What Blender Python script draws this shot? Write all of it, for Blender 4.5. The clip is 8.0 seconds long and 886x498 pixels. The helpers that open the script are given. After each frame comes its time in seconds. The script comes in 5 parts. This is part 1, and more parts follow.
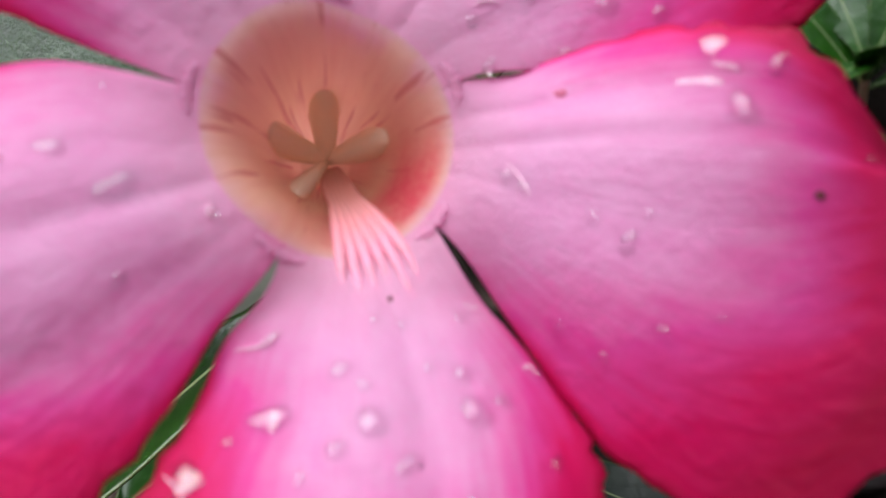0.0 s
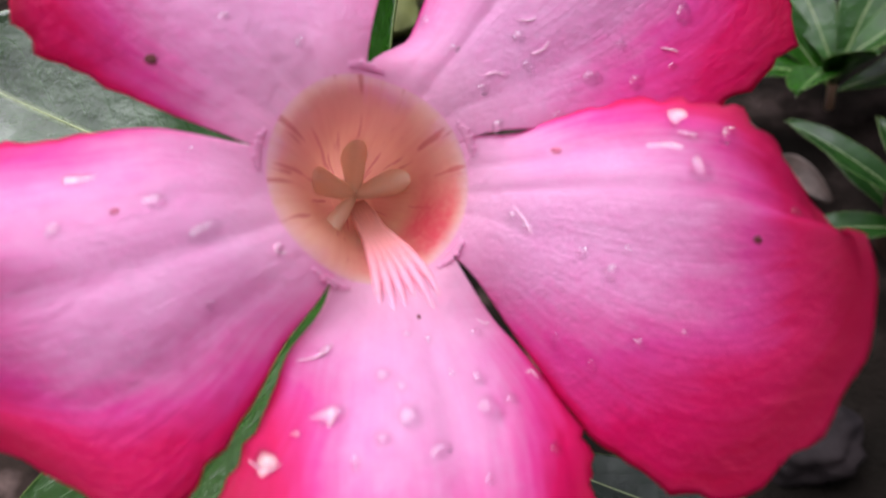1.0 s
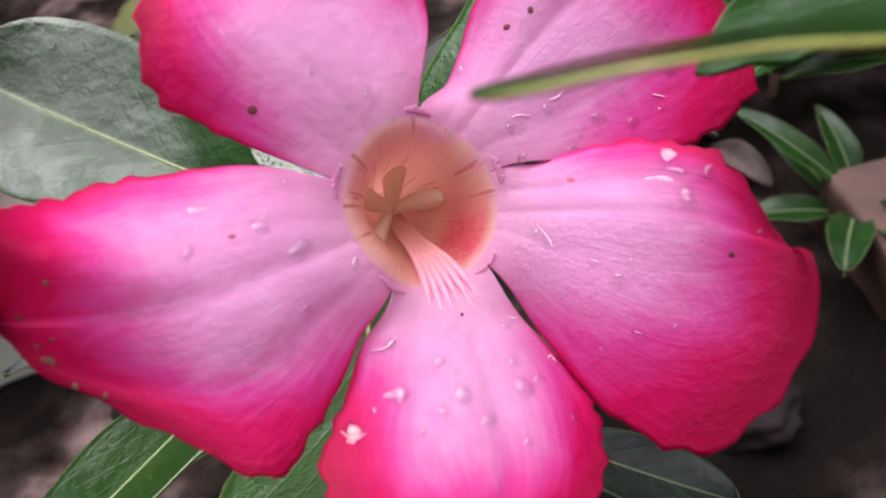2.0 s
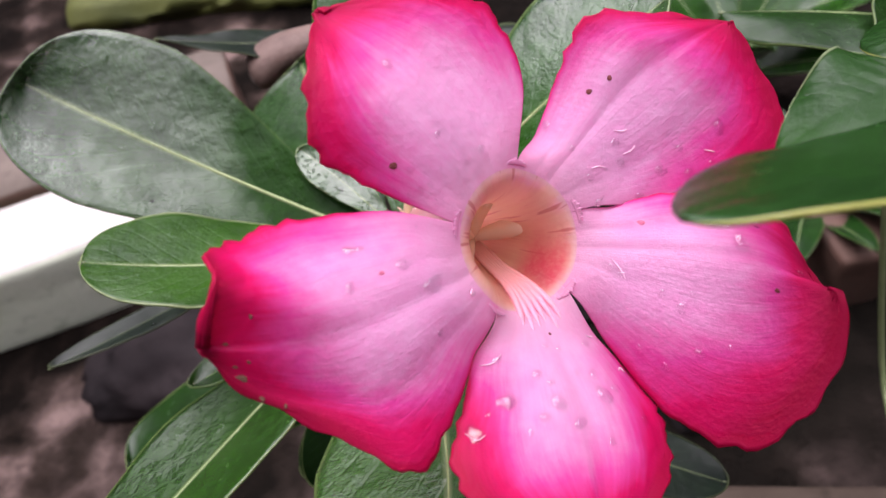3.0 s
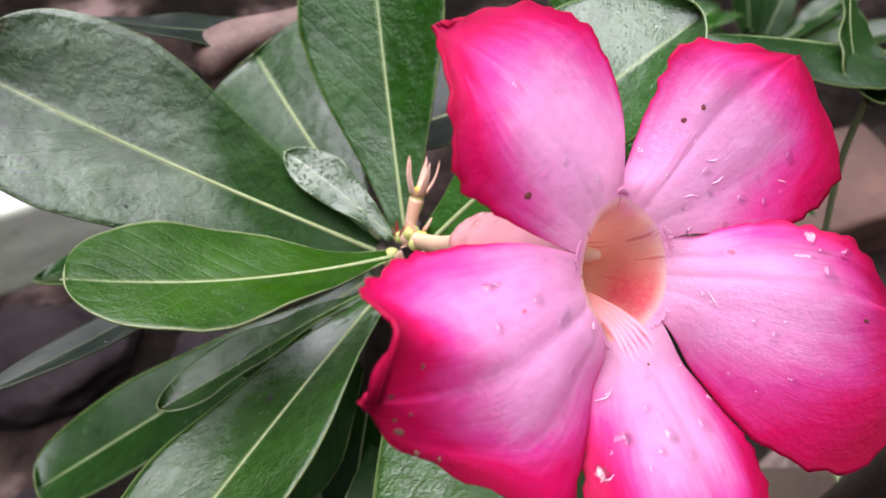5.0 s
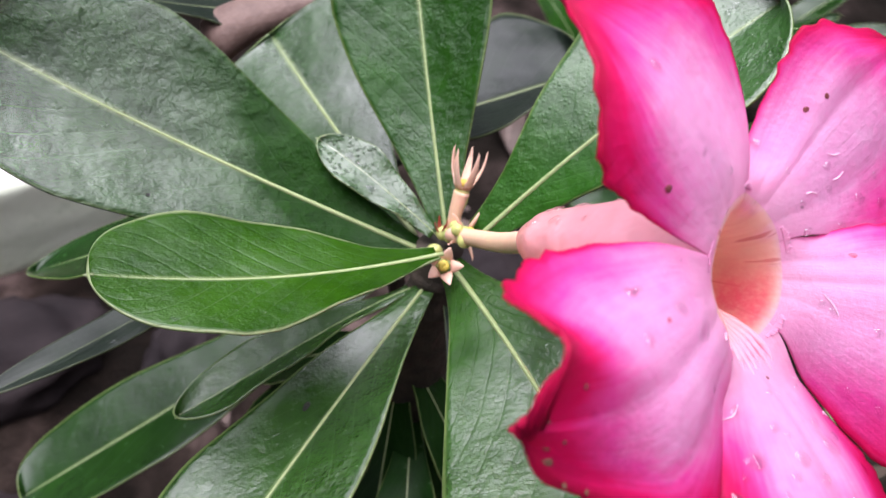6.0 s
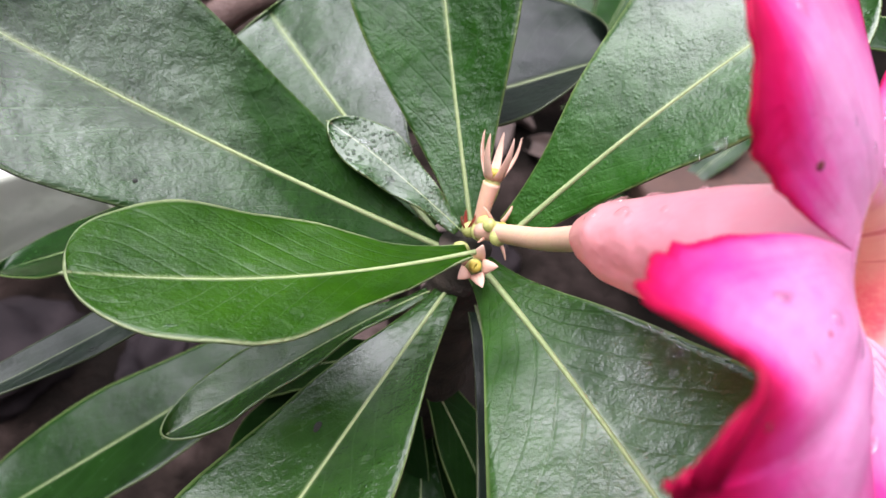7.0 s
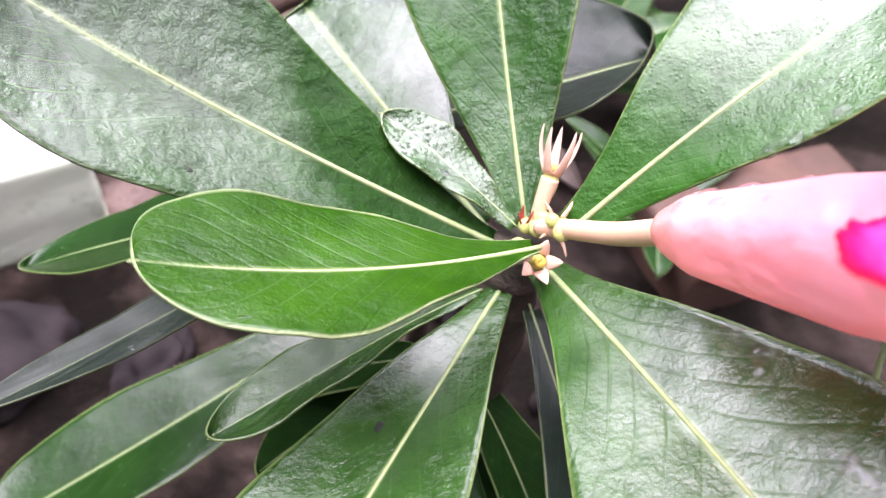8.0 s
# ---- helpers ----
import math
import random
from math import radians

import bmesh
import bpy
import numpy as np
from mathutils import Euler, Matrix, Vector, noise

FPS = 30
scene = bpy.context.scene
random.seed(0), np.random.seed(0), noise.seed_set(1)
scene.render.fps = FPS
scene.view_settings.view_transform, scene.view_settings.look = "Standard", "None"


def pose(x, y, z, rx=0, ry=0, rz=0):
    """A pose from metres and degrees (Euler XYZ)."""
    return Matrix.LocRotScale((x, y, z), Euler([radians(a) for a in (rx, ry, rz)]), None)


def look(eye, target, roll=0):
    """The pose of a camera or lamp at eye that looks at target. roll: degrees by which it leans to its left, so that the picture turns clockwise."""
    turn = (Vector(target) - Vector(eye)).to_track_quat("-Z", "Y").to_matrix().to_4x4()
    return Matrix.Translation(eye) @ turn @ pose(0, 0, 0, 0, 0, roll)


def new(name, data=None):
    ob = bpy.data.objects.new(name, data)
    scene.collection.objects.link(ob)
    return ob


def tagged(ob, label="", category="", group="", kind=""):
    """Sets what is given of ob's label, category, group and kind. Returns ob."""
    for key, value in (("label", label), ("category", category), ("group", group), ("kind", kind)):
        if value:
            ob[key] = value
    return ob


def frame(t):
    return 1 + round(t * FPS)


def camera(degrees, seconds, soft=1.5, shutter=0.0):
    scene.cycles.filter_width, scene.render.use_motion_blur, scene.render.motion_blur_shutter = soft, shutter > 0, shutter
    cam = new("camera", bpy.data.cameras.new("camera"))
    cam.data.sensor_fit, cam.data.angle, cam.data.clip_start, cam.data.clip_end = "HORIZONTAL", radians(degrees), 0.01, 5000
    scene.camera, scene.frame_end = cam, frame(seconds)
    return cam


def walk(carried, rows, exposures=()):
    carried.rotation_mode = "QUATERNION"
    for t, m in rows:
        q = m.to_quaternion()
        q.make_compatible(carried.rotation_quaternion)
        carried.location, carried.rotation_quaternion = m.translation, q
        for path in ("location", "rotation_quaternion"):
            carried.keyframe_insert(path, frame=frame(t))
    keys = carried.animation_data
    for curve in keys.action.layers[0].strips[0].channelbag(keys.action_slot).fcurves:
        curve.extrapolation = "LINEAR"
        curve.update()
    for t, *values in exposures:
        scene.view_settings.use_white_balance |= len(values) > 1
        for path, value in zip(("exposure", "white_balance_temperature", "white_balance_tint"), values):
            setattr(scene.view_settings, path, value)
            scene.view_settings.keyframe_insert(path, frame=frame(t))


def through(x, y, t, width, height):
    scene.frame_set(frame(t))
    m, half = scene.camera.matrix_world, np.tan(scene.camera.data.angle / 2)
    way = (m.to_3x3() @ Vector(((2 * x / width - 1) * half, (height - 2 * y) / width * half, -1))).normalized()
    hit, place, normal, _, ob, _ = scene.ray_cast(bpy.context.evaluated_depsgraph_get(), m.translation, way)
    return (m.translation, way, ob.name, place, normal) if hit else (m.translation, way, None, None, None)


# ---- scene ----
cam = camera(61.04, 8.0)
PATH = [
    (0, (0.05476, -0.08308, 0.37530), (0.02270, -0.01863, 0.30589), -20.67),
    (0.5, (0.05333, -0.08597, 0.37995), (0.02183, -0.02132, 0.31046), -20.44),
    (1, (0.05549, -0.08976, 0.38668), (0.02616, -0.02517, 0.31620), -19.41),
    (1.2, (0.05448, -0.09124, 0.38874), (0.02681, -0.02684, 0.31742), -18.35),
    (2.3, (0.04911, -0.10116, 0.40967), (0.02799, -0.03887, 0.33434), -15.56),
    (2.5, (0.04682, -0.10259, 0.41519), (0.02738, -0.04104, 0.33882), -14.38),
    (3, (0.03639, -0.10536, 0.42043), (0.02002, -0.04337, 0.34369), -11.70),
    (3.5, (0.02794, -0.10437, 0.41722), (0.01847, -0.04407, 0.33801), -6.64),
    (4, (0.02075, -0.10262, 0.41820), (0.01482, -0.04152, 0.33925), -4.34),
    (4.5, (0.01334, -0.10268, 0.42141), (0.01104, -0.04159, 0.34227), -1.69),
    (4.7, (0.00994, -0.10163, 0.42162), (0.00994, -0.04006, 0.34282), -0.00),
    (5.8, (-0.00795, -0.09454, 0.41514), (-0.00066, -0.03289, 0.33674), 6.41),
    (6, (-0.01069, -0.09258, 0.41218), (-0.00293, -0.03142, 0.33345), 6.88),
    (6.5, (-0.01494, -0.08614, 0.40598), (-0.00530, -0.02501, 0.32743), 8.49),
    (7, (-0.01786, -0.08299, 0.39789), (-0.00704, -0.02154, 0.31974), 9.51),
    (7.5, (-0.02452, -0.08071, 0.39428), (-0.00991, -0.01893, 0.31702), 12.26),
    (8, (-0.02954, -0.08214, 0.39229), (-0.01649, -0.01970, 0.31528), 11.40),
]
walk(cam, [(t, look(eye, target, roll)) for t, eye, target, roll in PATH],
     exposures=[(0, -0.17, 6300, 8), (0.5, -0.13, 6300, 12), (1.2, -0.06, 6300, 17), (2.5, -0.08, 6450, 22), (3.0, 0.03, 6450, 22), (3.5, 0.07, 6400, 22), (4.5, 0.16, 6350, 21), (6.0, 0.28, 6250, 18), (7.0, 0.36, 6250, 18), (7.5, 0.76, 6300, 21), (8.0, 1.16, 6300, 25)])
cam.data.dof.use_dof = True
cam.data.dof.focus_distance = 0.108
cam.data.dof.aperture_fstop = 33

# ---- light: an overcast sky ----
world = bpy.data.worlds.new("overcast_sky")
scene.world = world
world.use_nodes = True
wn, wl = world.node_tree.nodes, world.node_tree.links
sky = wn.new("ShaderNodeTexSky")
sky.sky_type, sky.sun_disc = "NISHITA", False
sky.sun_elevation, sky.sun_rotation = radians(72), radians(-25)
sky.dust_density, sky.air_density = 4.0, 1.0
haze = wn.new("ShaderNodeHueSaturation")
haze.inputs["Saturation"].default_value = 0.22
wl.new(sky.outputs["Color"], haze.inputs["Color"])
wl.new(haze.outputs["Color"], wn["Background"].inputs["Color"])
wn["Background"].inputs["Strength"].default_value = 0.16

sun = new("sun", bpy.data.lights.new("sun", "SUN"))
sun.data.energy, sun.data.angle, sun.data.color = 6.3, radians(78), (0.985, 0.97, 1.0)
sun.matrix_world = look((-0.50, 1.10, 4.1), (0, 0, 0.3))


# ---- materials ----
class Nodes:
    """A small writer of node materials."""

    def __init__(self, name):
        self.mat = bpy.data.materials.new(name)
        self.mat.use_nodes = True
        self.n, self.l = self.mat.node_tree.nodes, self.mat.node_tree.links
        self.bsdf, self.out = self.n["Principled BSDF"], self.n["Material Output"]
        self.tc = self.n.new("ShaderNodeTexCoord")

    def put(self, sock, v):
        if hasattr(v, "is_linked"):
            self.l.new(v, sock)
        elif isinstance(v, (tuple, list)) and len(v) == 3 and sock.type == "RGBA":
            sock.default_value = (*v, 1)
        else:
            sock.default_value = v

    def noise(self, scale, detail=3.0, rough=0.55, vec=None, stretch=None, w=0.0):
        vec = vec or self.tc.outputs["Object"]
        if stretch or w:
            mp = self.n.new("ShaderNodeMapping")
            mp.inputs["Scale"].default_value = stretch or (1, 1, 1)
            mp.inputs["Location"].default_value = (w, w * 0.7, w * 0.3)
            self.l.new(vec, mp.inputs["Vector"])
            vec = mp.outputs["Vector"]
        t = self.n.new("ShaderNodeTexNoise")
        t.inputs["Scale"].default_value, t.inputs["Detail"].default_value, t.inputs["Roughness"].default_value = scale, detail, rough
        self.l.new(vec, t.inputs["Vector"])
        return t.outputs["Fac"]

    def ramp(self, fac, *stops):
        r = self.n.new("ShaderNodeValToRGB")
        e = r.color_ramp.elements
        while len(e) < len(stops):
            e.new(0.5)
        for k, (p, c) in zip(e, stops):
            k.position, k.color = p, (*c, 1) if isinstance(c, (tuple, list)) else (c, c, c, 1)
        self.l.new(fac, r.inputs["Fac"])
        return r.outputs["Color"]

    def mix(self, fac, a, b, blend="MIX"):
        m = self.n.new("ShaderNodeMix")
        m.data_type, m.blend_type = "RGBA", blend
        self.put(m.inputs[0], fac)
        self.put(m.inputs[6], a)
        self.put(m.inputs[7], b)
        return m.outputs[2]

    def math(self, op, a, b=0.0, clamp=False):
        m = self.n.new("ShaderNodeMath")
        m.operation, m.use_clamp = op, clamp
        self.put(m.inputs[0], a)
        self.put(m.inputs[1], b)
        return m.outputs[0]

    def attr(self, name):
        a = self.n.new("ShaderNodeAttribute")
        a.attribute_name = name
        return a.outputs["Fac"]

    def uv(self):
        s = self.n.new("ShaderNodeSeparateXYZ")
        self.l.new(self.tc.outputs["UV"], s.inputs[0])
        return s.outputs[0], s.outputs[1]

    def bump(self, height, distance, strength=1.0, normal=None):
        b = self.n.new("ShaderNodeBump")
        b.inputs["Distance"].default_value, b.inputs["Strength"].default_value = distance, strength
        self.l.new(height, b.inputs["Height"])
        if normal:
            self.l.new(normal, b.inputs["Normal"])
        self.l.new(b.outputs["Normal"], self.bsdf.inputs["Normal"])
        return b.outputs["Normal"]

    def set(self, **kw):
        for k, v in kw.items():
            self.put(self.bsdf.inputs[k.replace("_", " ")], v)
        return self

    def translucent(self, colour, amount):
        t = self.n.new("ShaderNodeBsdfTranslucent")
        self.put(t.inputs["Color"], colour)
        m = self.n.new("ShaderNodeMixShader")
        self.put(m.inputs[0], amount)
        self.l.new(self.bsdf.outputs[0], m.inputs[1])
        self.l.new(t.outputs[0], m.inputs[2])
        self.l.new(m.outputs[0], self.out.inputs["Surface"])
        return self


def petal_material():
    k = Nodes("petal_tissue")
    u, v = k.uv()
    edge = k.attr("margin")
    base = k.attr("base")
    streak = k.noise(1.0, 4, 0.6, k.tc.outputs["UV"], (3.5, 26, 1))
    fine = k.noise(1.0, 3, 0.6, k.tc.outputs["UV"], (4, 120, 1))
    cloud = k.noise(90, 3)
    # pigment: pale middle, hot pink limb, crimson margin
    f = k.math("ADD", edge, k.math("MULTIPLY", k.math("SUBTRACT", streak, 0.5), 0.26))
    f = k.math("ADD", f, k.math("MULTIPLY", k.math("SUBTRACT", cloud, 0.5), 0.26), True)
    col = k.ramp(f, (0.0, (0.92, 0.51, 0.79)), (0.20, (0.91, 0.37, 0.70)), (0.40, (0.89, 0.085, 0.46)), (0.60, (0.81, 0.006, 0.16)), (0.90, (0.56, 0.003, 0.065)))
    col = k.mix(k.math("MULTIPLY", k.ramp(fine, (0.35, 0.0), (0.75, 1.0)), 0.12), col, (0.62, 0.10, 0.36))
    col = k.mix(k.ramp(base, (0.03, 0.9), (0.26, 0.0)), col, (0.90, 0.52, 0.70))
    mott = k.noise(330, 4, 0.7, w=2.2)
    col = k.mix(k.math("MULTIPLY", k.math("MULTIPLY", k.ramp(mott, (0.4, 0.0), (0.7, 1.0)), 0.26), k.ramp(f, (0.15, 1.0), (0.5, 0.0))), col, (0.95, 0.70, 0.91))
    h = k.math("ADD", k.math("MULTIPLY", fine, 0.35), k.math("MULTIPLY", streak, 0.25))
    h = k.math("ADD", h, k.math("MULTIPLY", k.noise(520, 5, 0.68), 1.3))
    h = k.math("ADD", h, k.math("MULTIPLY", k.noise(130, 3, 0.6, w=1.3), 1.1))
    k.bump(h, 0.00042, 0.65)
    k.set(Base_Color=col, Roughness=k.ramp(cloud, (0.3, 0.36), (0.8, 0.52)), Specular_IOR_Level=0.22)
    k.translucent(k.mix(0.25, col, (0.95, 0.30, 0.56)), 0.58)
    return k.mat


def leaf_material(name, dark, light, rough=(0.17, 0.30), rugose=0.8, gloss=(0.7, 0.4), pimples=0.0, rib=0.75, hem=(0.482, 0.6, (0.16, 0.22, 0.075)), veins=0.14, through=0.07, bloom=0.35, crinkle=0.9, size=360, sheen_fade=None, ribs=0.07, side=0):
    k = Nodes(name)
    u, v = k.uv()
    av = k.math("ABSOLUTE", k.math("SUBTRACT", v, 0.5))
    big = k.noise(55, 4, 0.6)
    mid = k.noise(size, 5, 0.66)
    fine = k.noise(1500, 3, 0.6)
    wob = k.noise(60, 2)
    patch = k.noise(30, 4, 0.6, w=4.3)
    # lateral veins run out and forward from the midrib
    s = k.math("SUBTRACT", k.math("MULTIPLY", u, 11.0), k.math("MULTIPLY", av, 6.5))
    s = k.math("ADD", s, k.math("MULTIPLY", wob, 0.7))
    d = k.math("ABSOLUTE", k.math("SUBTRACT", k.math("FRACT", s), 0.5))
    vein = k.math("MULTIPLY", k.ramp(d, (0.0, 1.0), (0.018, 0.45), (0.05, 0.0)), k.ramp(big, (0.35, 0.25), (0.65, 1.0)))
    vein = k.math("MULTIPLY", vein, k.ramp(av, (0.30, 1.0), (0.46, 0.1)))
    col = k.mix(k.ramp(big, (0.3, 0.0), (0.7, 1.0)), dark, light)
    col = k.mix(k.math("MULTIPLY", k.ramp(mid, (0.4, 0.0), (0.75, 1.0)), 0.35), col, tuple(c * 1.4 for c in light))
    col = k.mix(k.math("MULTIPLY", vein, veins), col, tuple(0.10 + c * 2.0 for c in light))
    col = k.mix(k.ramp(av, (0.0, rib * 0.7), (0.024, 0.0)), col, (0.30, 0.37, 0.18))
    rim = k.math("MULTIPLY", k.math("SUBTRACT", v, 0.5), float(side)) if side else av
    col = k.mix(k.ramp(rim, (hem[0], 0.0), (0.495, hem[1])), col, hem[2])
    ridge = k.ramp(d, (0.0, 0.0), (0.10, 0.75), (0.5, 1.0))
    worn = k.ramp(k.noise(48, 3, 0.6, w=7.7), (0.40, 0.30), (0.62, 1.0))
    h = k.math("MULTIPLY", k.math("ADD", k.math("MULTIPLY", mid, crinkle), k.math("MULTIPLY", fine, 0.45)), worn)
    h = k.math("ADD", h, k.math("MULTIPLY", ridge, ribs))
    h = k.math("ADD", h, k.math("MULTIPLY", big, 1.4))
    if pimples:
        vo = k.n.new("ShaderNodeTexVoronoi")
        vo.inputs["Scale"].default_value = 1150
        k.l.new(k.tc.outputs["Object"], vo.inputs["Vector"])
        spots = k.math("MULTIPLY", k.ramp(vo.outputs["Distance"], (0.0, 1.0), (0.42, 0.0)), k.ramp(k.noise(200, 2), (0.42, 0.0), (0.58, 1.0)))
        h = k.math("ADD", h, k.math("MULTIPLY", spots, pimples))
    k.bump(h, 0.00056, rugose)
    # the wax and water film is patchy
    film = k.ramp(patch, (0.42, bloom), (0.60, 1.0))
    if sheen_fade:
        # sky sheen placed by a gloss mask that fades towards the stalk
        along = k.math("ADD", u, k.math("MULTIPLY", k.math("SUBTRACT", v, 0.5), sheen_fade[2]))
        film = k.math("MULTIPLY", film, k.ramp(k.math("ADD", along, k.math("MULTIPLY", k.math("SUBTRACT", big, 0.5), 0.5)), (sheen_fade[0], 0.12), (sheen_fade[1], 1.0)))
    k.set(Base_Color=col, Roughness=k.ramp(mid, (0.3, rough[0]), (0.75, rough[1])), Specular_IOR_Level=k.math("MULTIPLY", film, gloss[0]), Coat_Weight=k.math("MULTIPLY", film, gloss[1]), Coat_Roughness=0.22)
    k.translucent(k.mix(0.5, col, (0.25, 0.45, 0.05)), through)
    return k.mat


def plain(name, a, b, scale, rough=0.5, bump=0.0002, detail=4, **kw):
    """Two mixed tones with grain and relief."""
    k = Nodes(name)
    n1, n2 = k.noise(scale, detail), k.noise(scale * 6, 3)
    col = k.mix(k.ramp(n1, (0.3, 0.0), (0.7, 1.0)), a, b)
    col = k.mix(k.math("MULTIPLY", n2, 0.35), col, tuple(c * 0.6 for c in a))
    if bump:
        k.bump(k.math("ADD", n1, k.math("MULTIPLY", n2, 0.5)), bump, 0.8)
    k.set(Base_Color=col, Roughness=rough, **kw)
    return k.mat


PETAL = petal_material()
LEAF = leaf_material("leaf_glossy_green", (0.007, 0.028, 0.003), (0.016, 0.056, 0.005), rugose=0.6, gloss=(0.58, 0.38), bloom=0.6, crinkle=2.6, size=340, ribs=0.08)
LEAF_DULL = leaf_material("leaf_deep_green", (0.006, 0.032, 0.002), (0.013, 0.064, 0.003), rugose=0.8, gloss=(0.36, 0.14), bloom=0.5, crinkle=2.6, size=330, ribs=0.18)
LEAF_YOUNG = leaf_material("leaf_young_wet", (0.009, 0.036, 0.004), (0.020, 0.070, 0.009), rough=(0.16, 0.28), rugose=1.0, gloss=(0.75, 0.5), pimples=0.9, bloom=0.9, crinkle=1.3, size=300)
LEAF_RIDGED = leaf_material("leaf_ridged_green", (0.012, 0.040, 0.006), (0.026, 0.080, 0.010), rugose=0.7, gloss=(0.85, 0.68), bloom=0.6, crinkle=2.2, size=260, ribs=0.20, veins=0.10, sheen_fade=(0.08, 0.42, 0.3))
# leaf green with shade put into its colour
LEAF_SHADE = leaf_material("leaf_shaded_green", (0.005, 0.020, 0.004), (0.010, 0.038, 0.006), rugose=0.5, gloss=(0.3, 0.1), bloom=0.4)
LEAF_GREY = leaf_material("leaf_grey_sheen", (0.009, 0.030, 0.006), (0.020, 0.060, 0.012), rough=(0.22, 0.34), rugose=0.6, gloss=(0.68, 0.52), bloom=0.6, crinkle=1.8, size=320, sheen_fade=(0.3, 0.75, -0.9))
# darkest leaf green, shade put in to blacken the gaps under the whorl
LEAF_GAP_SHADE = leaf_material("leaf_gap_shade_green", (0.004, 0.015, 0.003), (0.009, 0.030, 0.005), rugose=0.5, gloss=(0.08, 0.0), bloom=0.5, through=0.015)
LEAF_DEEP = leaf_material("leaf_deep_glossy", (0.005, 0.019, 0.003), (0.010, 0.038, 0.005), rough=(0.18, 0.30), rugose=0.5, gloss=(0.40, 0.15), bloom=0.4, crinkle=0.8)
LEAF_RUGOSE = leaf_material("leaf_wrinkled_green", (0.008, 0.038, 0.004), (0.020, 0.080, 0.008), rough=(0.22, 0.36), rugose=0.9, gloss=(0.75, 0.55), pimples=0.25, bloom=0.8, crinkle=2.0, size=300, sheen_fade=(0.28, 0.80, 0.15))
LEAF_SHEEN = leaf_material("leaf_crinkled_sheen", (0.005, 0.026, 0.002), (0.011, 0.050, 0.003), rough=(0.20, 0.30), rugose=1.0, gloss=(0.85, 0.68), bloom=0.6, crinkle=4.6, size=420, veins=0.3, ribs=0.18, sheen_fade=(0.36, 0.62, 0.35), hem=(0.486, 0.4, (0.10, 0.14, 0.05)))
LEAF_EDGED = leaf_material("leaf_yellow_edged", (0.005, 0.023, 0.004), (0.011, 0.044, 0.007), rugose=0.4, gloss=(0.4, 0.15), rib=0.0, hem=(0.455, 0.85, (0.36, 0.36, 0.09)), side=1)
LEAF_RIMMED = leaf_material("leaf_pale_rimmed", (0.006, 0.026, 0.004), (0.013, 0.048, 0.007), rugose=0.45, gloss=(0.28, 0.08), rib=0.0, hem=(0.474, 0.7, (0.30, 0.36, 0.20)), side=-1)
LEAF_BRIGHT = leaf_material("leaf_bright_green", (0.009, 0.040, 0.001), (0.023, 0.080, 0.002), through=0.22, rugose=0.7, gloss=(0.40, 0.17), sheen_fade=(0.3, 0.9, 0.0), crinkle=1.6, veins=0.24, bloom=0.6, ribs=0.24, hem=(0.478, 0.6, (0.40, 0.46, 0.24)))
# the lower leaves' shade and purplish sky sheen are put into this colour
LEAF_DARK = leaf_material("leaf_shaded_purplish", (0.006, 0.008, 0.008), (0.011, 0.019, 0.011), rough=(0.28, 0.42), rugose=0.5, gloss=(0.20, 0.05), through=0.01, bloom=0.3, rib=0.4, hem=(0.478, 0.5, (0.09, 0.11, 0.05)))
MIDRIB_DIM = plain("midrib_dull_green", (0.13, 0.17, 0.07), (0.18, 0.21, 0.10), 500, 0.45)
MIDRIB = plain("midrib_pale_green", (0.22, 0.29, 0.11), (0.31, 0.37, 0.17), 500, 0.5)
STEM = plain("stem_bark", (0.020, 0.015, 0.010), (0.060, 0.044, 0.030), 260, 0.75, 0.0006)
PEDICEL = plain("pedicel_pink_green", (0.66, 0.46, 0.28), (0.74, 0.42, 0.33), 130, 0.45, Subsurface_Weight=0.1, Subsurface_Radius=(0.002, 0.001, 0.0005))
SEPAL = plain("sepal_dusty_pink", (0.66, 0.38, 0.28), (0.76, 0.54, 0.42), 240, 0.55)
BUD = plain("bud_green", (0.36, 0.40, 0.10), (0.50, 0.50, 0.20), 300, 0.5)
BUD_CORE = plain("calyx_core_yellow", (0.66, 0.50, 0.07), (0.46, 0.36, 0.05), 500, 0.5)
RED_TIP = plain("red_bud_scale", (0.20, 0.02, 0.015), (0.34, 0.05, 0.03), 700, 0.5)
DRY = plain("withered_leaf_brown", (0.10, 0.058, 0.048), (0.19, 0.12, 0.10), 160, 0.7, 0.0006)
MULCH = plain("rotting_leaf_brown", (0.055, 0.036, 0.030), (0.11, 0.075, 0.062), 120, 0.7, 0.0006)


def anther_material():
    k = Nodes("anther_cream")
    col = k.mix(k.noise(700, 3), (0.96, 0.84, 0.62), (0.97, 0.90, 0.74))
    k.bump(k.noise(900, 3), 0.0001, 0.5)
    k.set(Base_Color=col, Roughness=0.5)
    k.translucent((0.99, 0.90, 0.70), 0.3)
    return k.mat


ANTHER = anther_material()


def ridge_material():
    k = Nodes("throat_ridge_pink")
    n = k.noise(700, 4)
    col = k.ramp(k.attr("depth"), (0.0, (0.88, 0.40, 0.62)), (0.25, (0.86, 0.34, 0.50)), (0.5, (0.82, 0.32, 0.38)), (1.0, (0.82, 0.42, 0.30)))
    col = k.mix(k.math("MULTIPLY", k.ramp(n, (0.35, 0.0), (0.7, 1.0)), 0.35), col, (0.80, 0.33, 0.30))
    k.bump(n, 0.0002, 0.8)
    k.set(Base_Color=col, Roughness=0.55)
    k.translucent(k.mix(0.1, col, (0.98, 0.86, 0.70)), 0.2)
    return k.mat


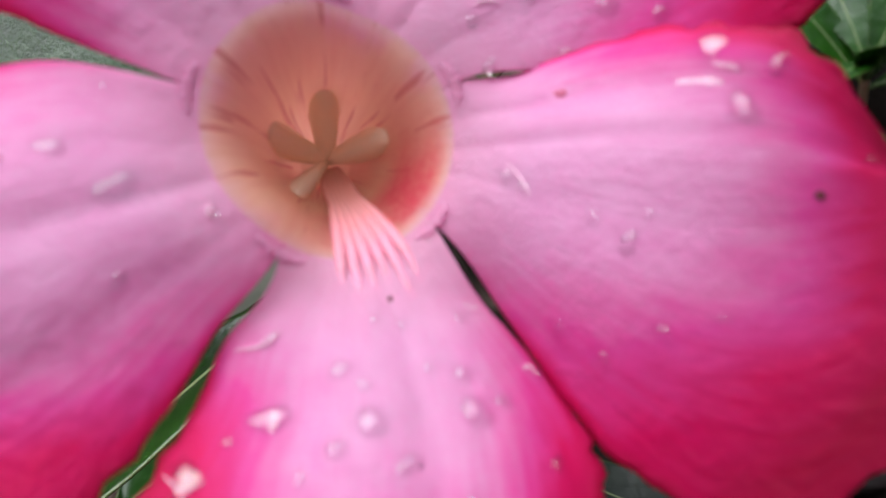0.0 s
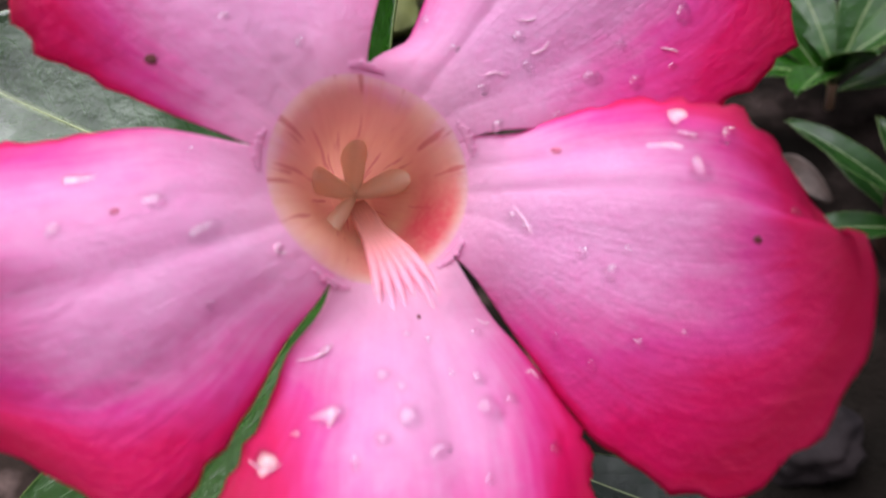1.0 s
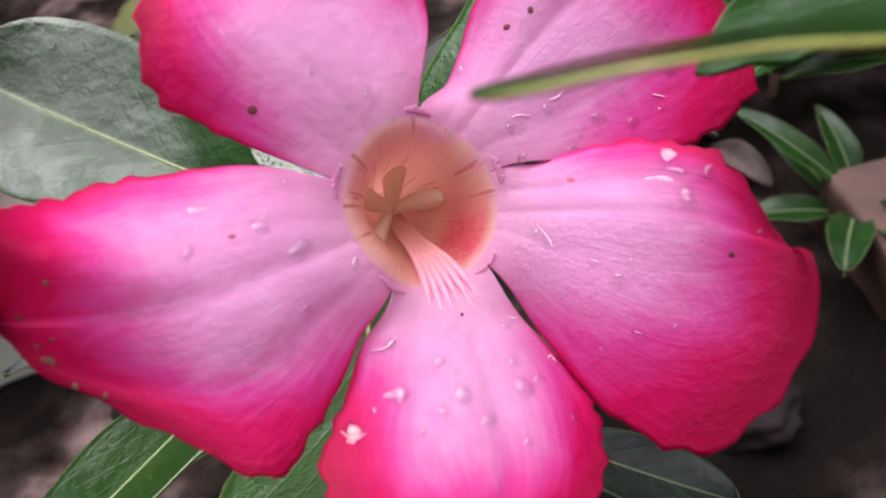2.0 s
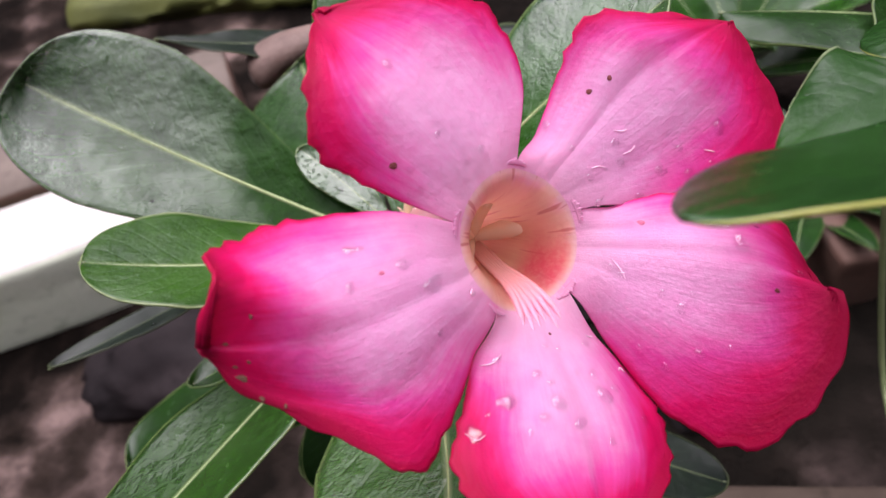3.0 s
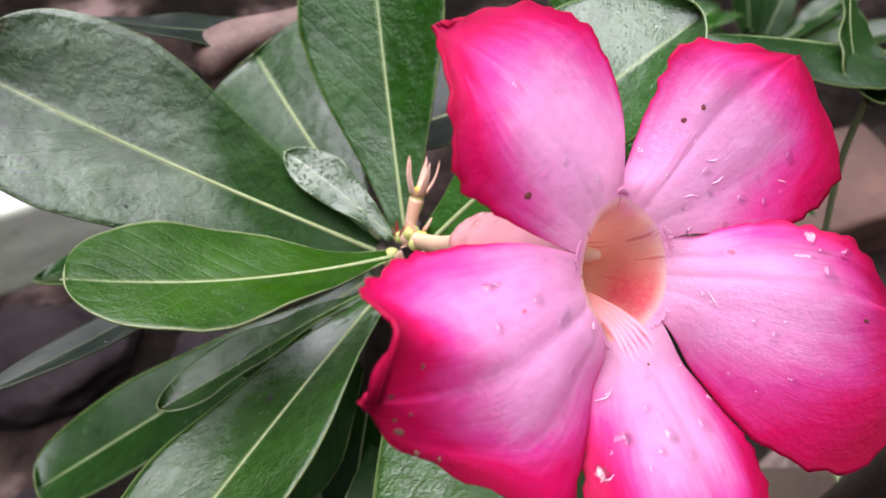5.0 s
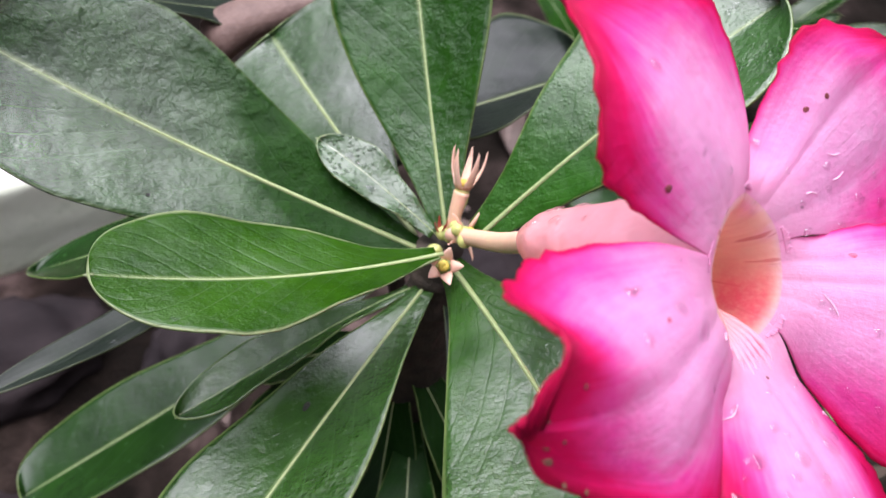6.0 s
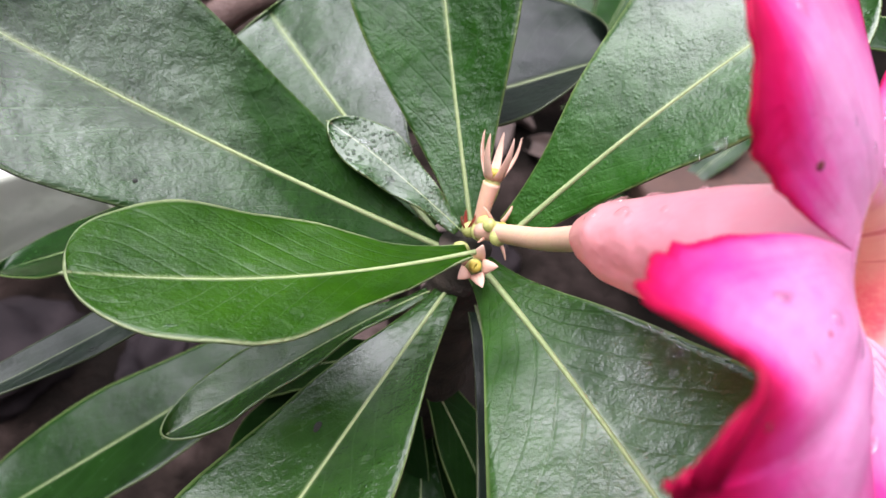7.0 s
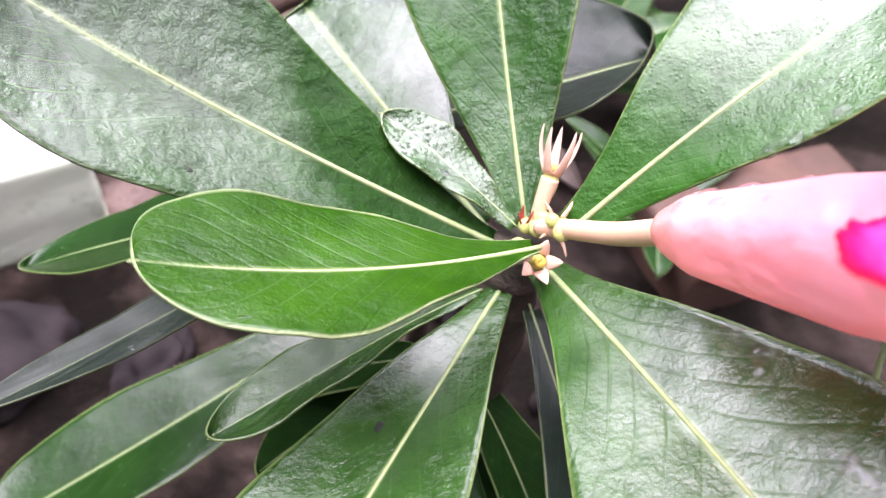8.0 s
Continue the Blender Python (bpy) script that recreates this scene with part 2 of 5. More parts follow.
def corona_material():
    k = Nodes("corona_pale_pink")
    col = k.mix(k.noise(800, 4), (0.91, 0.54, 0.75), (0.93, 0.62, 0.80))
    k.bump(k.noise(1600, 3), 0.0002, 0.8)
    k.set(Base_Color=col, Roughness=0.6)
    k.translucent(col, 0.75)
    return k.mat


RIDGE, CORONA = ridge_material(), corona_material()
HAIR = plain("fibre_pale_pink", (0.88, 0.52, 0.68), (0.90, 0.62, 0.76), 900, 0.5, 0)
BLEMISH = plain("blemish_brown", (0.16, 0.02, 0.03), (0.26, 0.05, 0.05), 900, 0.6)
BLEMISH_RED = plain("blemish_rose", (0.76, 0.12, 0.30), (0.82, 0.26, 0.36), 900, 0.5)
BLEMISH_PALE = plain("blemish_tan", (0.34, 0.15, 0.10), (0.22, 0.08, 0.06), 900, 0.6)
SPECK = plain("black_speck", (0.01, 0.01, 0.01), (0.03, 0.03, 0.02), 900, 0.6)


def throat_material():
    k = Nodes("throat_orange")
    depth, side = k.attr("depth"), k.attr("blush")
    st = k.noise(1.0, 4, 0.6, k.tc.outputs["UV"], (54, 2, 1))
    sp = k.noise(1300, 3)
    st2 = k.noise(1.0, 3, 0.6, k.tc.outputs["UV"], (14, 1, 1), 1.7)
    soft = k.math("MULTIPLY", k.math("MULTIPLY", k.math("SUBTRACT", st2, 0.5), 0.5), k.ramp(depth, (0.0, 0.0), (0.1, 1.0)))
    col = k.ramp(k.math("ADD", depth, soft, True), (0.0, (0.90, 0.54, 0.66)), (0.05, (0.92, 0.60, 0.54)), (0.15, (0.93, 0.68, 0.48)), (0.5, (0.95, 0.74, 0.44)), (1.0, (0.97, 0.84, 0.58)))
    col = k.mix(k.math("MULTIPLY", k.ramp(st, (0.45, 0.0), (0.66, 1.0)), 0.30), col, (0.76, 0.38, 0.22))
    thin = k.noise(1.0, 2, 0.5, k.tc.outputs["UV"], (46, 1.6, 1), 3.3)
    col = k.mix(k.math("MULTIPLY", k.ramp(thin, (0.60, 0.0), (0.64, 1.0)), 0.6), col, (0.50, 0.03, 0.04))
    red = k.math("MULTIPLY", side, k.ramp(sp, (0.3, 0.7), (0.6, 1.0)))
    col = k.mix(red, col, (0.76, 0.05, 0.12))
    k.bump(sp, 0.0003, 0.4)
    k.set(Base_Color=col, Roughness=0.55)
    k.translucent(k.mix(0.35, col, (0.98, 0.86, 0.70)), k.ramp(depth, (0.0, 0.58), (0.35, 0.78)))
    return k.mat


def tube_material():
    k = Nodes("corolla_tube_pink")
    a = k.attr("along")
    n, st = k.noise(160, 3), k.noise(1.0, 3, 0.6, k.tc.outputs["UV"], (26, 2.5, 1))
    f = k.math("ADD", a, k.math("MULTIPLY", k.math("SUBTRACT", n, 0.5), 0.3), True)
    col = k.ramp(f, (0.0, (0.98, 0.54, 0.48)), (0.15, (0.98, 0.46, 0.48)), (0.6, (0.98, 0.43, 0.53)), (0.85, (0.94, 0.54, 0.66)), (1.0, (0.89, 0.44, 0.70)))
    col = k.mix(k.math("MULTIPLY", k.ramp(st, (0.4, 0.0), (0.7, 1.0)), 0.16), col, (0.86, 0.36, 0.42))
    k.bump(k.math("ADD", k.math("MULTIPLY", k.noise(230, 2), 1.6), k.math("MULTIPLY", st, 0.15)), 0.0006, 0.8)
    k.set(Base_Color=col, Roughness=0.30, Specular_IOR_Level=0.7, Coat_Weight=0.5, Coat_Roughness=0.08)
    k.translucent(k.mix(0.5, col, (0.98, 0.66, 0.62)), 0.40)
    return k.mat


def water_material(name, gleam):
    """Thin clear water: mostly straight through, a little bent, bright at the glancing rim."""
    k = Nodes(name)
    clear = k.n.new("ShaderNodeBsdfTransparent")
    clear.inputs["Color"].default_value = (0.97, 0.97, 0.97, 1)
    k.set(Base_Color=(1, 1, 1), Roughness=0.02, IOR=1.33, Transmission_Weight=1.0)
    gloss = k.n.new("ShaderNodeBsdfGlossy")
    gloss.inputs["Roughness"].default_value = 0.03
    a, b = k.n.new("ShaderNodeMixShader"), k.n.new("ShaderNodeMixShader")
    a.inputs[0].default_value = 0.4
    k.l.new(clear.outputs[0], a.inputs[1])
    k.l.new(k.bsdf.outputs[0], a.inputs[2])
    b.inputs[0].default_value = gleam
    k.l.new(a.outputs[0], b.inputs[1])
    k.l.new(gloss.outputs[0], b.inputs[2])
    k.l.new(b.outputs[0], k.out.inputs["Surface"])
    return k.mat


THROAT, TUBE = throat_material(), tube_material()
WATER, WATER_FILM, WATER_BRIGHT = water_material("water", 0.035), water_material("water_film", 0.008), water_material("water_shining", 0.09)


def soil_material():
    k = Nodes("damp_shaded_soil")
    a, b, c = k.noise(9, 5, 0.55), k.noise(38, 5, 0.62), k.noise(260, 4, 0.6)
    # brown noise patches; the near-black ones stand in for foliage shade
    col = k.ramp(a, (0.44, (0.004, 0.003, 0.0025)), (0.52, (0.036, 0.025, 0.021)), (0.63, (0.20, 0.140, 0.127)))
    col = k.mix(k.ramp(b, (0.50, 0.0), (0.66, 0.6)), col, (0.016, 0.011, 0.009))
    col = k.mix(k.math("MULTIPLY", c, 0.2), col, (0.022, 0.016, 0.013))
    # shade painted in: the bed is blacker away from the kerb
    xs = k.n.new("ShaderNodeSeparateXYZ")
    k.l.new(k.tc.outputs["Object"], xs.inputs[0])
    # wet: factor of this painted shade, growing with x
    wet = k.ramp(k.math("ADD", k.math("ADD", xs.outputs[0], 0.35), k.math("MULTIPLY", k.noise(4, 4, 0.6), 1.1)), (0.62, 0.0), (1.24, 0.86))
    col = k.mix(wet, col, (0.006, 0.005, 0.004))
    k.bump(k.math("ADD", b, k.math("MULTIPLY", c, 0.4)), 0.012, 0.8)
    k.set(Base_Color=col, Roughness=k.ramp(b, (0.3, 0.7), (0.7, 0.95)), Specular_IOR_Level=0.03)
    return k.mat


def kerb_material(name, lo, hi, moss, wet=0.4):
    k = Nodes(name)
    a, b = k.noise(14, 5, 0.6), k.noise(120, 4, 0.6)
    col = k.mix(k.ramp(a, (0.35, 0.0), (0.7, 1.0)), lo, hi)
    col = k.mix(k.ramp(k.noise(30, 4, 0.7, w=3.1), (0.56, 0.0), (0.74, 0.8)), col, moss)
    k.bump(k.math("ADD", a, k.math("MULTIPLY", b, 0.4)), 0.003, 0.7)
    k.set(Base_Color=col, Roughness=0.75, Specular_IOR_Level=wet)
    return k.mat


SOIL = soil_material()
KERB_TOP = kerb_material("kerb_white_paint", (0.46, 0.43, 0.40), (0.62, 0.59, 0.56), (0.36, 0.31, 0.27))
KERB_SIDE = kerb_material("kerb_green_stained", (0.68, 0.74, 0.58), (0.76, 0.79, 0.66), (0.38, 0.44, 0.30))
EARTH_TOP = kerb_material("dirty_concrete", (0.08, 0.06, 0.048), (0.16, 0.125, 0.105), (0.03, 0.024, 0.019))
STONE = kerb_material("brown_stone", (0.030, 0.021, 0.016), (0.060, 0.044, 0.034), (0.018, 0.013, 0.010), 0.1)
ROCK = kerb_material("purplish_rock", (0.011, 0.009, 0.010), (0.030, 0.023, 0.024), (0.007, 0.006, 0.006), 0.06)
BRICK = kerb_material("old_brick", (0.055, 0.028, 0.020), (0.11, 0.055, 0.040), (0.03, 0.022, 0.018))
MOSS = kerb_material("moss", (0.05, 0.06, 0.010), (0.10, 0.11, 0.022), (0.02, 0.022, 0.008))

# ---- makers ----
MM = 0.001


def mesh_of(name, verts, faces, material, smooth=True):
    me = bpy.data.meshes.new(name)
    me.from_pydata([tuple(v) for v in verts], [], faces)
    me.materials.append(material)
    if smooth:
        me.polygons.foreach_set("use_smooth", [True] * len(me.polygons))
    me.update()
    return me


def part(name, me, parent, label=""):
    ob = new(name, me)
    ob.parent = parent
    m = Matrix.Identity(4)
    up = parent
    while up:
        m = m @ up.matrix_basis.inverted() if up.parent is None else m
        up = up.parent
    ob.matrix_parent_inverse = m if parent.parent is None else Matrix.Identity(4)
    return tagged(ob, label)


def give(me, name, values):
    a = me.attributes.new(name, "FLOAT", "POINT")
    a.data.foreach_set("value", [float(v) for v in values])


def give_uv(me, uv):
    layer = me.uv_layers.new(name="UVMap")
    idx = np.empty(len(me.loops), dtype=np.int32)
    me.loops.foreach_get("vertex_index", idx)
    layer.data.foreach_set("uv", np.asarray(uv, dtype=np.float32)[idx].ravel())


def sheet(name, P, U, V, thick, material, joined=False):
    """A two-sided sheet with a closed rim over the grid P of points (rows x columns x 3)."""
    P = np.asarray(P)
    r, c = P.shape[:2]
    n = np.cross(np.gradient(P, axis=0), np.gradient(P, axis=1))
    n /= np.maximum(np.linalg.norm(n, axis=2, keepdims=True), 1e-12)
    thick = np.asarray(thick)[..., None] if np.ndim(thick) else thick
    V2 = np.concatenate([(P + n * thick / 2).reshape(-1, 3), (P - n * thick / 2).reshape(-1, 3)])
    k = r * c
    q = lambda i, j: i * c + j  # noqa: E731
    F = []
    for i in range(r - 1):
        for j in range(c - 1):
            a, b, d, e = q(i, j), q(i + 1, j), q(i + 1, j + 1), q(i, j + 1)
            F += [(a, b, d, e), (k + e, k + d, k + b, k + a)]
    ring = [q(i, 0) for i in range(r)] + [q(r - 1, j) for j in range(1, c)] + [q(i, c - 1) for i in range(r - 2, -1, -1)] + [q(0, j) for j in range(c - 2, 0, -1)]
    for a, b in zip(ring, ring[1:] + ring[:1]):
        if joined and a < c and b < c:
            continue
        F.append((b, a, k + a, k + b))
    me = mesh_of(name, V2, F, material)
    give_uv(me, np.tile(np.stack([U.ravel(), V.ravel()], 1), (2, 1)))
    return me


def tube_mesh(name, path, radii, material, sides=12, wobble=0.0, seed=0):
    """A capped tube along a path."""
    path = [Vector(p) for p in path]
    rnd = random.Random(seed)
    verts, faces = [], []
    side = None
    for i, p in enumerate(path):
        d = (path[min(i + 1, len(path) - 1)] - path[max(i - 1, 0)]).normalized()
        if side is None:
            side = d.orthogonal().normalized()
        side = (side - d * side.dot(d)).normalized()
        other = d.cross(side)
        for s in range(sides):
            a = 2 * math.pi * s / sides
            r = radii[i] * (1 + wobble * (rnd.random() - 0.5))
            verts.append(p + (side * math.cos(a) + other * math.sin(a)) * r)
    for i in range(len(path) - 1):
        for s in range(sides):
            t = (s + 1) % sides
            faces.append((i * sides + s, i * sides + t, (i + 1) * sides + t, (i + 1) * sides + s))
    faces.append(tuple(range(sides - 1, -1, -1)))
    faces.append(tuple(range((len(path) - 1) * sides, len(path) * sides)))
    return mesh_of(name, verts, faces, material)


def curve_points(ctrl, n=20):
    """Points along a smooth line through the control points."""
    c = [Vector(p) for p in ctrl]
    c = [c[0] * 2 - c[1]] + c + [c[-1] * 2 - c[-2]]
    out = []
    for i in range(1, len(c) - 2):
        for s in range(n):
            t = s / n
            a, b, d, e = c[i - 1:i + 3]
            out.append(0.5 * (2 * b + (d - a) * t + (2 * a - 5 * b + 4 * d - e) * t * t + (3 * b - a - 3 * d + e) * t ** 3))
    return out + [c[-2]]


def cap_law(u, um, p):
    e = np.clip((u - um) / (1 - um), 0, 1)
    return np.clip(1 - e ** p, 0, 1) ** (1 / p)


# ---- the leaves ----
def blade_at(k, u, v):
    """Points of a leaf blade: u from stalk to tip, v from edge to edge (-1 to 1)."""
    a, b, c = (radians(k[n]) for n in ("yaw", "pitch", "roll"))
    d = np.array([math.cos(a) * math.cos(b), math.sin(a) * math.cos(b), math.sin(b)])
    q0 = np.array([-math.sin(a), math.cos(a), 0.0])
    n0 = np.cross(d, q0)
    q, n = math.cos(c) * q0 + math.sin(c) * n0, math.cos(c) * n0 - math.sin(c) * q0
    u, v = np.asarray(u, float)[..., None], np.asarray(v, float)[..., None]
    mid = k["L"] * u * d + k["bend"] * u * u * q + (k["h2"] * u * u + k["h3"] * u ** 3) * n
    t = np.radians(k["tw"] * u)
    S, Nn = np.cos(t) * q + np.sin(t) * n, np.cos(t) * n - np.sin(t) * q
    g = np.minimum(u / k["um"], 1)
    g = g * g * (3 - 2 * g) * 0.55 + g * 0.45
    w = (k["b0"] + (k["W"] - k["b0"]) * g) * cap_law(u, k["um"], k["p"]) * (1 + k["asym"] * np.sign(v))
    return (np.array([k["x"], k["y"], k["z"]]) + mid + S * w * v + Nn * ((k["c"] * np.abs(v) ** 1.5 + k.get("keel", 1.5) * (np.abs(v) - 0.5) * k["W"] / 16) * g)) * MM, Nn


def length_steps(n, um):
    """Steps along a blade, closer together towards the rounded tip."""
    return np.concatenate([np.linspace(0, um, n), 1 - (1 - um) * (1 - np.linspace(0, 1, n)[1:]) ** 2])


def blade(parent, label, k, material=None, ribbed=True):
    material = material or LEAF
    us, vs = length_steps(22, k["um"]), np.linspace(-1, 1, 23)
    U, V = np.meshgrid(us, vs, indexing="ij")
    P, Nn = blade_at(k, U, V)
    seed = k["x"] * 7.1 + k["yaw"]
    # pillowed between the veins, wavy towards the edge
    pillow = np.cos(2 * math.pi * (U * 9 - np.abs(V) * 2.4)) * 0.00006 * np.clip(np.abs(V) * 3, 0, 1) * np.clip((1 - U) * 6, 0, 1)
    wave = np.sin(U * 17 + seed) * 0.0005 * np.abs(V) ** 3 * np.clip((1 - U) * 4, 0, 1)
    P = P + Nn * (pillow + wave)[..., None]
    ob = part("leaf", sheet("leaf", P, U, V * 0.5 + 0.5, 0.0004, material), parent, label)
    if not ribbed:
        return ob
    point, Nt = blade_at(k, np.array([0.985, 1.0]), np.zeros(2))
    way = (point[1] - point[0]) / max(np.linalg.norm(point[1] - point[0]), 1e-9)
    part("leaf_point", tube_mesh("leaf_point", [point[1] + way * (t * 0.0008) for t in (-0.8, 0.0, 0.5, 1.0)], [0.00045, 0.0004, 0.00028, 0.00008], MIDRIB_DIM, 8), ob)
    line, Nm = blade_at(k, np.linspace(-0.02, 0.95, 26), np.zeros(26))
    line = line + Nm * 0.00012
    thin = k["W"] / 21
    part("midrib", tube_mesh("midrib", line, [MM * thin * (0.62 - 0.52 * i / 25) for i in range(26)], MIDRIB_DIM if material is LEAF_DARK else MIDRIB, 8), ob)
    return ob


# ---- setting ----
GROUND = -0.06


def ground_sheet():
    rings = [0.0] + [0.03 * 1.085 ** i for i in range(110)]
    sides = 120
    verts, faces = [(0, 0.15, GROUND)], []
    for r in rings[1:]:
        for s in range(sides):
            a = 2 * math.pi * s / sides
            x, y = r * math.cos(a), 0.15 + r * math.sin(a)
            h = noise.noise(Vector((x * 9, y * 9, 0))) * 0.010 + noise.noise(Vector((x * 34, y * 34, 3))) * 0.005 + noise.noise(Vector((x * 90, y * 90, 7))) * 0.002
            verts.append((x, y, GROUND + h * (1 if r < 2 else max(0, 1 - (r - 2) / 4))))
    for s in range(sides):
        faces.append((0, 1 + s, 1 + (s + 1) % sides))
    for i in range(len(rings) - 2):
        for s in range(sides):
            a, b = 1 + i * sides + s, 1 + i * sides + (s + 1) % sides
            faces.append((a, a + sides, b + sides, b))
    return tagged(new("ground", mesh_of("ground", verts, faces, SOIL)), "damp brown soil, shade painted in as black patches and towards +x", "ground", kind="structure")


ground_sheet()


def rough_block(name, size, material, top_material=None, seg=0.012, seed=1, round_by=0.006):
    """A worn block with rounded, uneven edges; its base is at z = 0."""
    bm = bmesh.new()
    bmesh.ops.create_cube(bm, size=1.0)
    bmesh.ops.scale(bm, vec=size, verts=bm.verts)
    bmesh.ops.translate(bm, vec=(0, 0, size[2] / 2), verts=bm.verts)
    bmesh.ops.bevel(bm, geom=list(bm.edges), offset=round_by, segments=2, affect="EDGES", profile=0.6)
    long = [e for e in bm.edges if e.calc_length() > seg * 3]
    bmesh.ops.subdivide_edges(bm, edges=long, cuts=14, use_grid_fill=True)
    for v in bm.verts:
        p = v.co * 40 + Vector((seed * 5.3, 0, 0))
        v.co += Vector((noise.noise(p), noise.noise(p + Vector((9, 0, 0))), noise.noise(p + Vector((0, 9, 0))))) * round_by * 0.35
    me = bpy.data.meshes.new(name)
    bm.normal_update()
    me.materials.append(material)
    if top_material:
        me.materials.append(top_material)
        for f in bm.faces:
            if f.normal.z > 0.6:
                f.material_index = 1
    for f in bm.faces:
        f.smooth = True
    bm.to_mesh(me)
    bm.free()
    return me


# unseen walls, added to block low sky light and its reflections on leaves
PLASTER = kerb_material("added_wall_plaster", (0.10, 0.095, 0.085), (0.17, 0.16, 0.145), (0.06, 0.065, 0.045))
for name, size, at in (("wall_west", (0.14, 3.4, 2.0), (-1.75, -0.25)), ("wall_west_low", (0.14, 0.8, 1.0), (-1.75, 1.85)), ("wall_north", (3.36, 0.14, 1.4), (0.0, 2.2)), ("wall_east", (0.14, 4.2, 1.5), (1.75, 0.15)), ("wall_south", (3.36, 0.14, 1.25), (0.0, -1.9))):
    wall = new(name, rough_block(name, size, PLASTER, seed=len(name), round_by=0.012))
    wall.location = (*at, GROUND - 0.02)
    tagged(wall, "unseen grey wall added to block low sky light", "wall", kind="structure")

turn = math.degrees(math.atan2(0.5, 1))
kerb = new("kerb", rough_block("kerb", (1.3, 0.078, 0.085), KERB_SIDE, KERB_TOP))
kerb.matrix_world = pose(-0.36, 0.207, GROUND - 0.006, 0, 0, turn) @ pose(-0.47, 0.039, 0)
tagged(kerb, "low concrete kerb, white painted top and green-stained side", "kerb", kind="structure")
path = new("pavement", rough_block("pavement", (1.3, 0.12, 0.078), BRICK, EARTH_TOP, seed=3))
path.matrix_world = pose(-0.36, 0.207, GROUND - 0.006, 0, 0, turn) @ pose(-0.47, 0.160, 0)
tagged(path, "dirt-stained brown concrete strip behind the kerb", "pavement", kind="structure")

slab = new("stone_slab", rough_block("stone_slab", (0.62, 0.34, 0.045), STONE, seed=4))
slab.matrix_world = pose(0.40, -0.085, GROUND - 0.006, 0, 0, 2)
tagged(slab, "flat brown stone slab lying on the soil", "stone")

brick = new("brick", rough_block("brick", (0.20, 0.095, 0.06), BRICK, seed=7, round_by=0.005))
brick.matrix_world = pose(0.30, 0.30, GROUND - 0.006, 0, 0, 18)
tagged(brick, "weathered reddish brown brick on the soil", "brick")

moss = new("moss_mound", rough_block("moss_mound", (0.34, 0.12, 0.036), MOSS, seed=9, round_by=0.018))
moss.matrix_world = pose(-0.40, 0.70, GROUND - 0.006, 0, 0, 6)
tagged(moss, "yellow-green moss growing on a stone", "moss")


def rock_mesh(size, seed):
    """A lumpy stone with a flattened base."""
    bm = bmesh.new()
    bmesh.ops.create_icosphere(bm, subdivisions=4, radius=1.0)
    for v in bm.verts:
        p = v.co * 1.4 + Vector((seed * 3.7, 0, 0))
        d = 1 + 0.28 * noise.noise(p) + 0.12 * noise.noise(p * 2.7) + 0.05 * noise.noise(p * 7)
        v.co = Vector((v.co.x * d * size[0], v.co.y * d * size[1], max(v.co.z * d, -0.35) * size[2]))
    me = bpy.data.meshes.new("rock")
    for f in bm.faces:
        f.smooth = True
    bm.to_mesh(me)
    bm.free()
    me.materials.append(ROCK)
    return me


for i, (x, y, size, spin) in enumerate(((-0.262, 0.165, (0.065, 0.045, 0.032), 20), (-0.15, 0.175, (0.030, 0.022, 0.018), 70), (-0.215, 0.035, (0.045, 0.03, 0.022), 130), (0.065, 0.245, (0.040, 0.028, 0.022), 40), (0.13, 0.15, (0.03, 0.024, 0.02), 10))):
    rock = new("rock", rock_mesh(size, i + 1))
    rock.matrix_world = pose(x, y, GROUND + size[2] * 0.3, 0, 0, spin)
    tagged(rock, "dark purplish grey stone lying on the soil", "stone", "stones in the bed")


def dry_leaf_mesh(length, width, curl, seed):
    us, vs = np.linspace(0, 1, 16), np.linspace(-1, 1, 11)
    U, V = np.meshgrid(us, vs, indexing="ij")
    w = width * np.sin(np.pi * np.clip(U, 0.02, 0.985)) ** 0.7
    a = V * curl
    P = np.stack([U * length, w * np.sin(a) / max(curl, 0.2), w * (1 - np.cos(a)) + 0.12 * length * np.sin(U * 3 + seed) ** 2 + 0.02 * length * np.sin(V * 5 + U * 9 + seed)], -1)
    return sheet("fallen_leaf", P, U, V * 0.5 + 0.5, 0.0005, MULCH)


rnd = random.Random(5)
dry_meshes = [dry_leaf_mesh(0.075, 0.017, 1.1, 0.3), dry_leaf_mesh(0.06, 0.013, 1.6, 1.7), dry_leaf_mesh(0.09, 0.02, 0.8, 2.6)]
for i in range(18):
    x, y = rnd.uniform(-0.34, 0.34), rnd.uniform(-0.02, 0.42)
    if x * 0.5 - y + 0.36 < 0.0 or (x > 0.08 and y < 0.1):
        continue
    ob = new("fallen_leaf", dry_meshes[i % 3])
    ob.matrix_world = pose(x, y, GROUND + 0.004, rnd.uniform(-14, 14), rnd.uniform(-10, 10), rnd.uniform(0, 360))
    tagged(ob, "dry curled brown leaf fallen on the soil", "leaf", "fallen leaves on the soil")

# ---- the flowering shoot ----
plant = new("desert_rose")
plant.location = (-0.05, 0.03, GROUND)
tagged(plant, "desert rose shoot with one wet pink flower and glossy leaves", "plant")
line = curve_points([(0.0, -0.003, 0.297), (-0.001, -0.005, 0.28), (-0.004, -0.006, 0.25), (-0.012, -0.008, 0.20), (-0.028, 0.002, 0.12), (-0.045, 0.02, 0.03), (-0.05, 0.03, GROUND - 0.01)], 14)
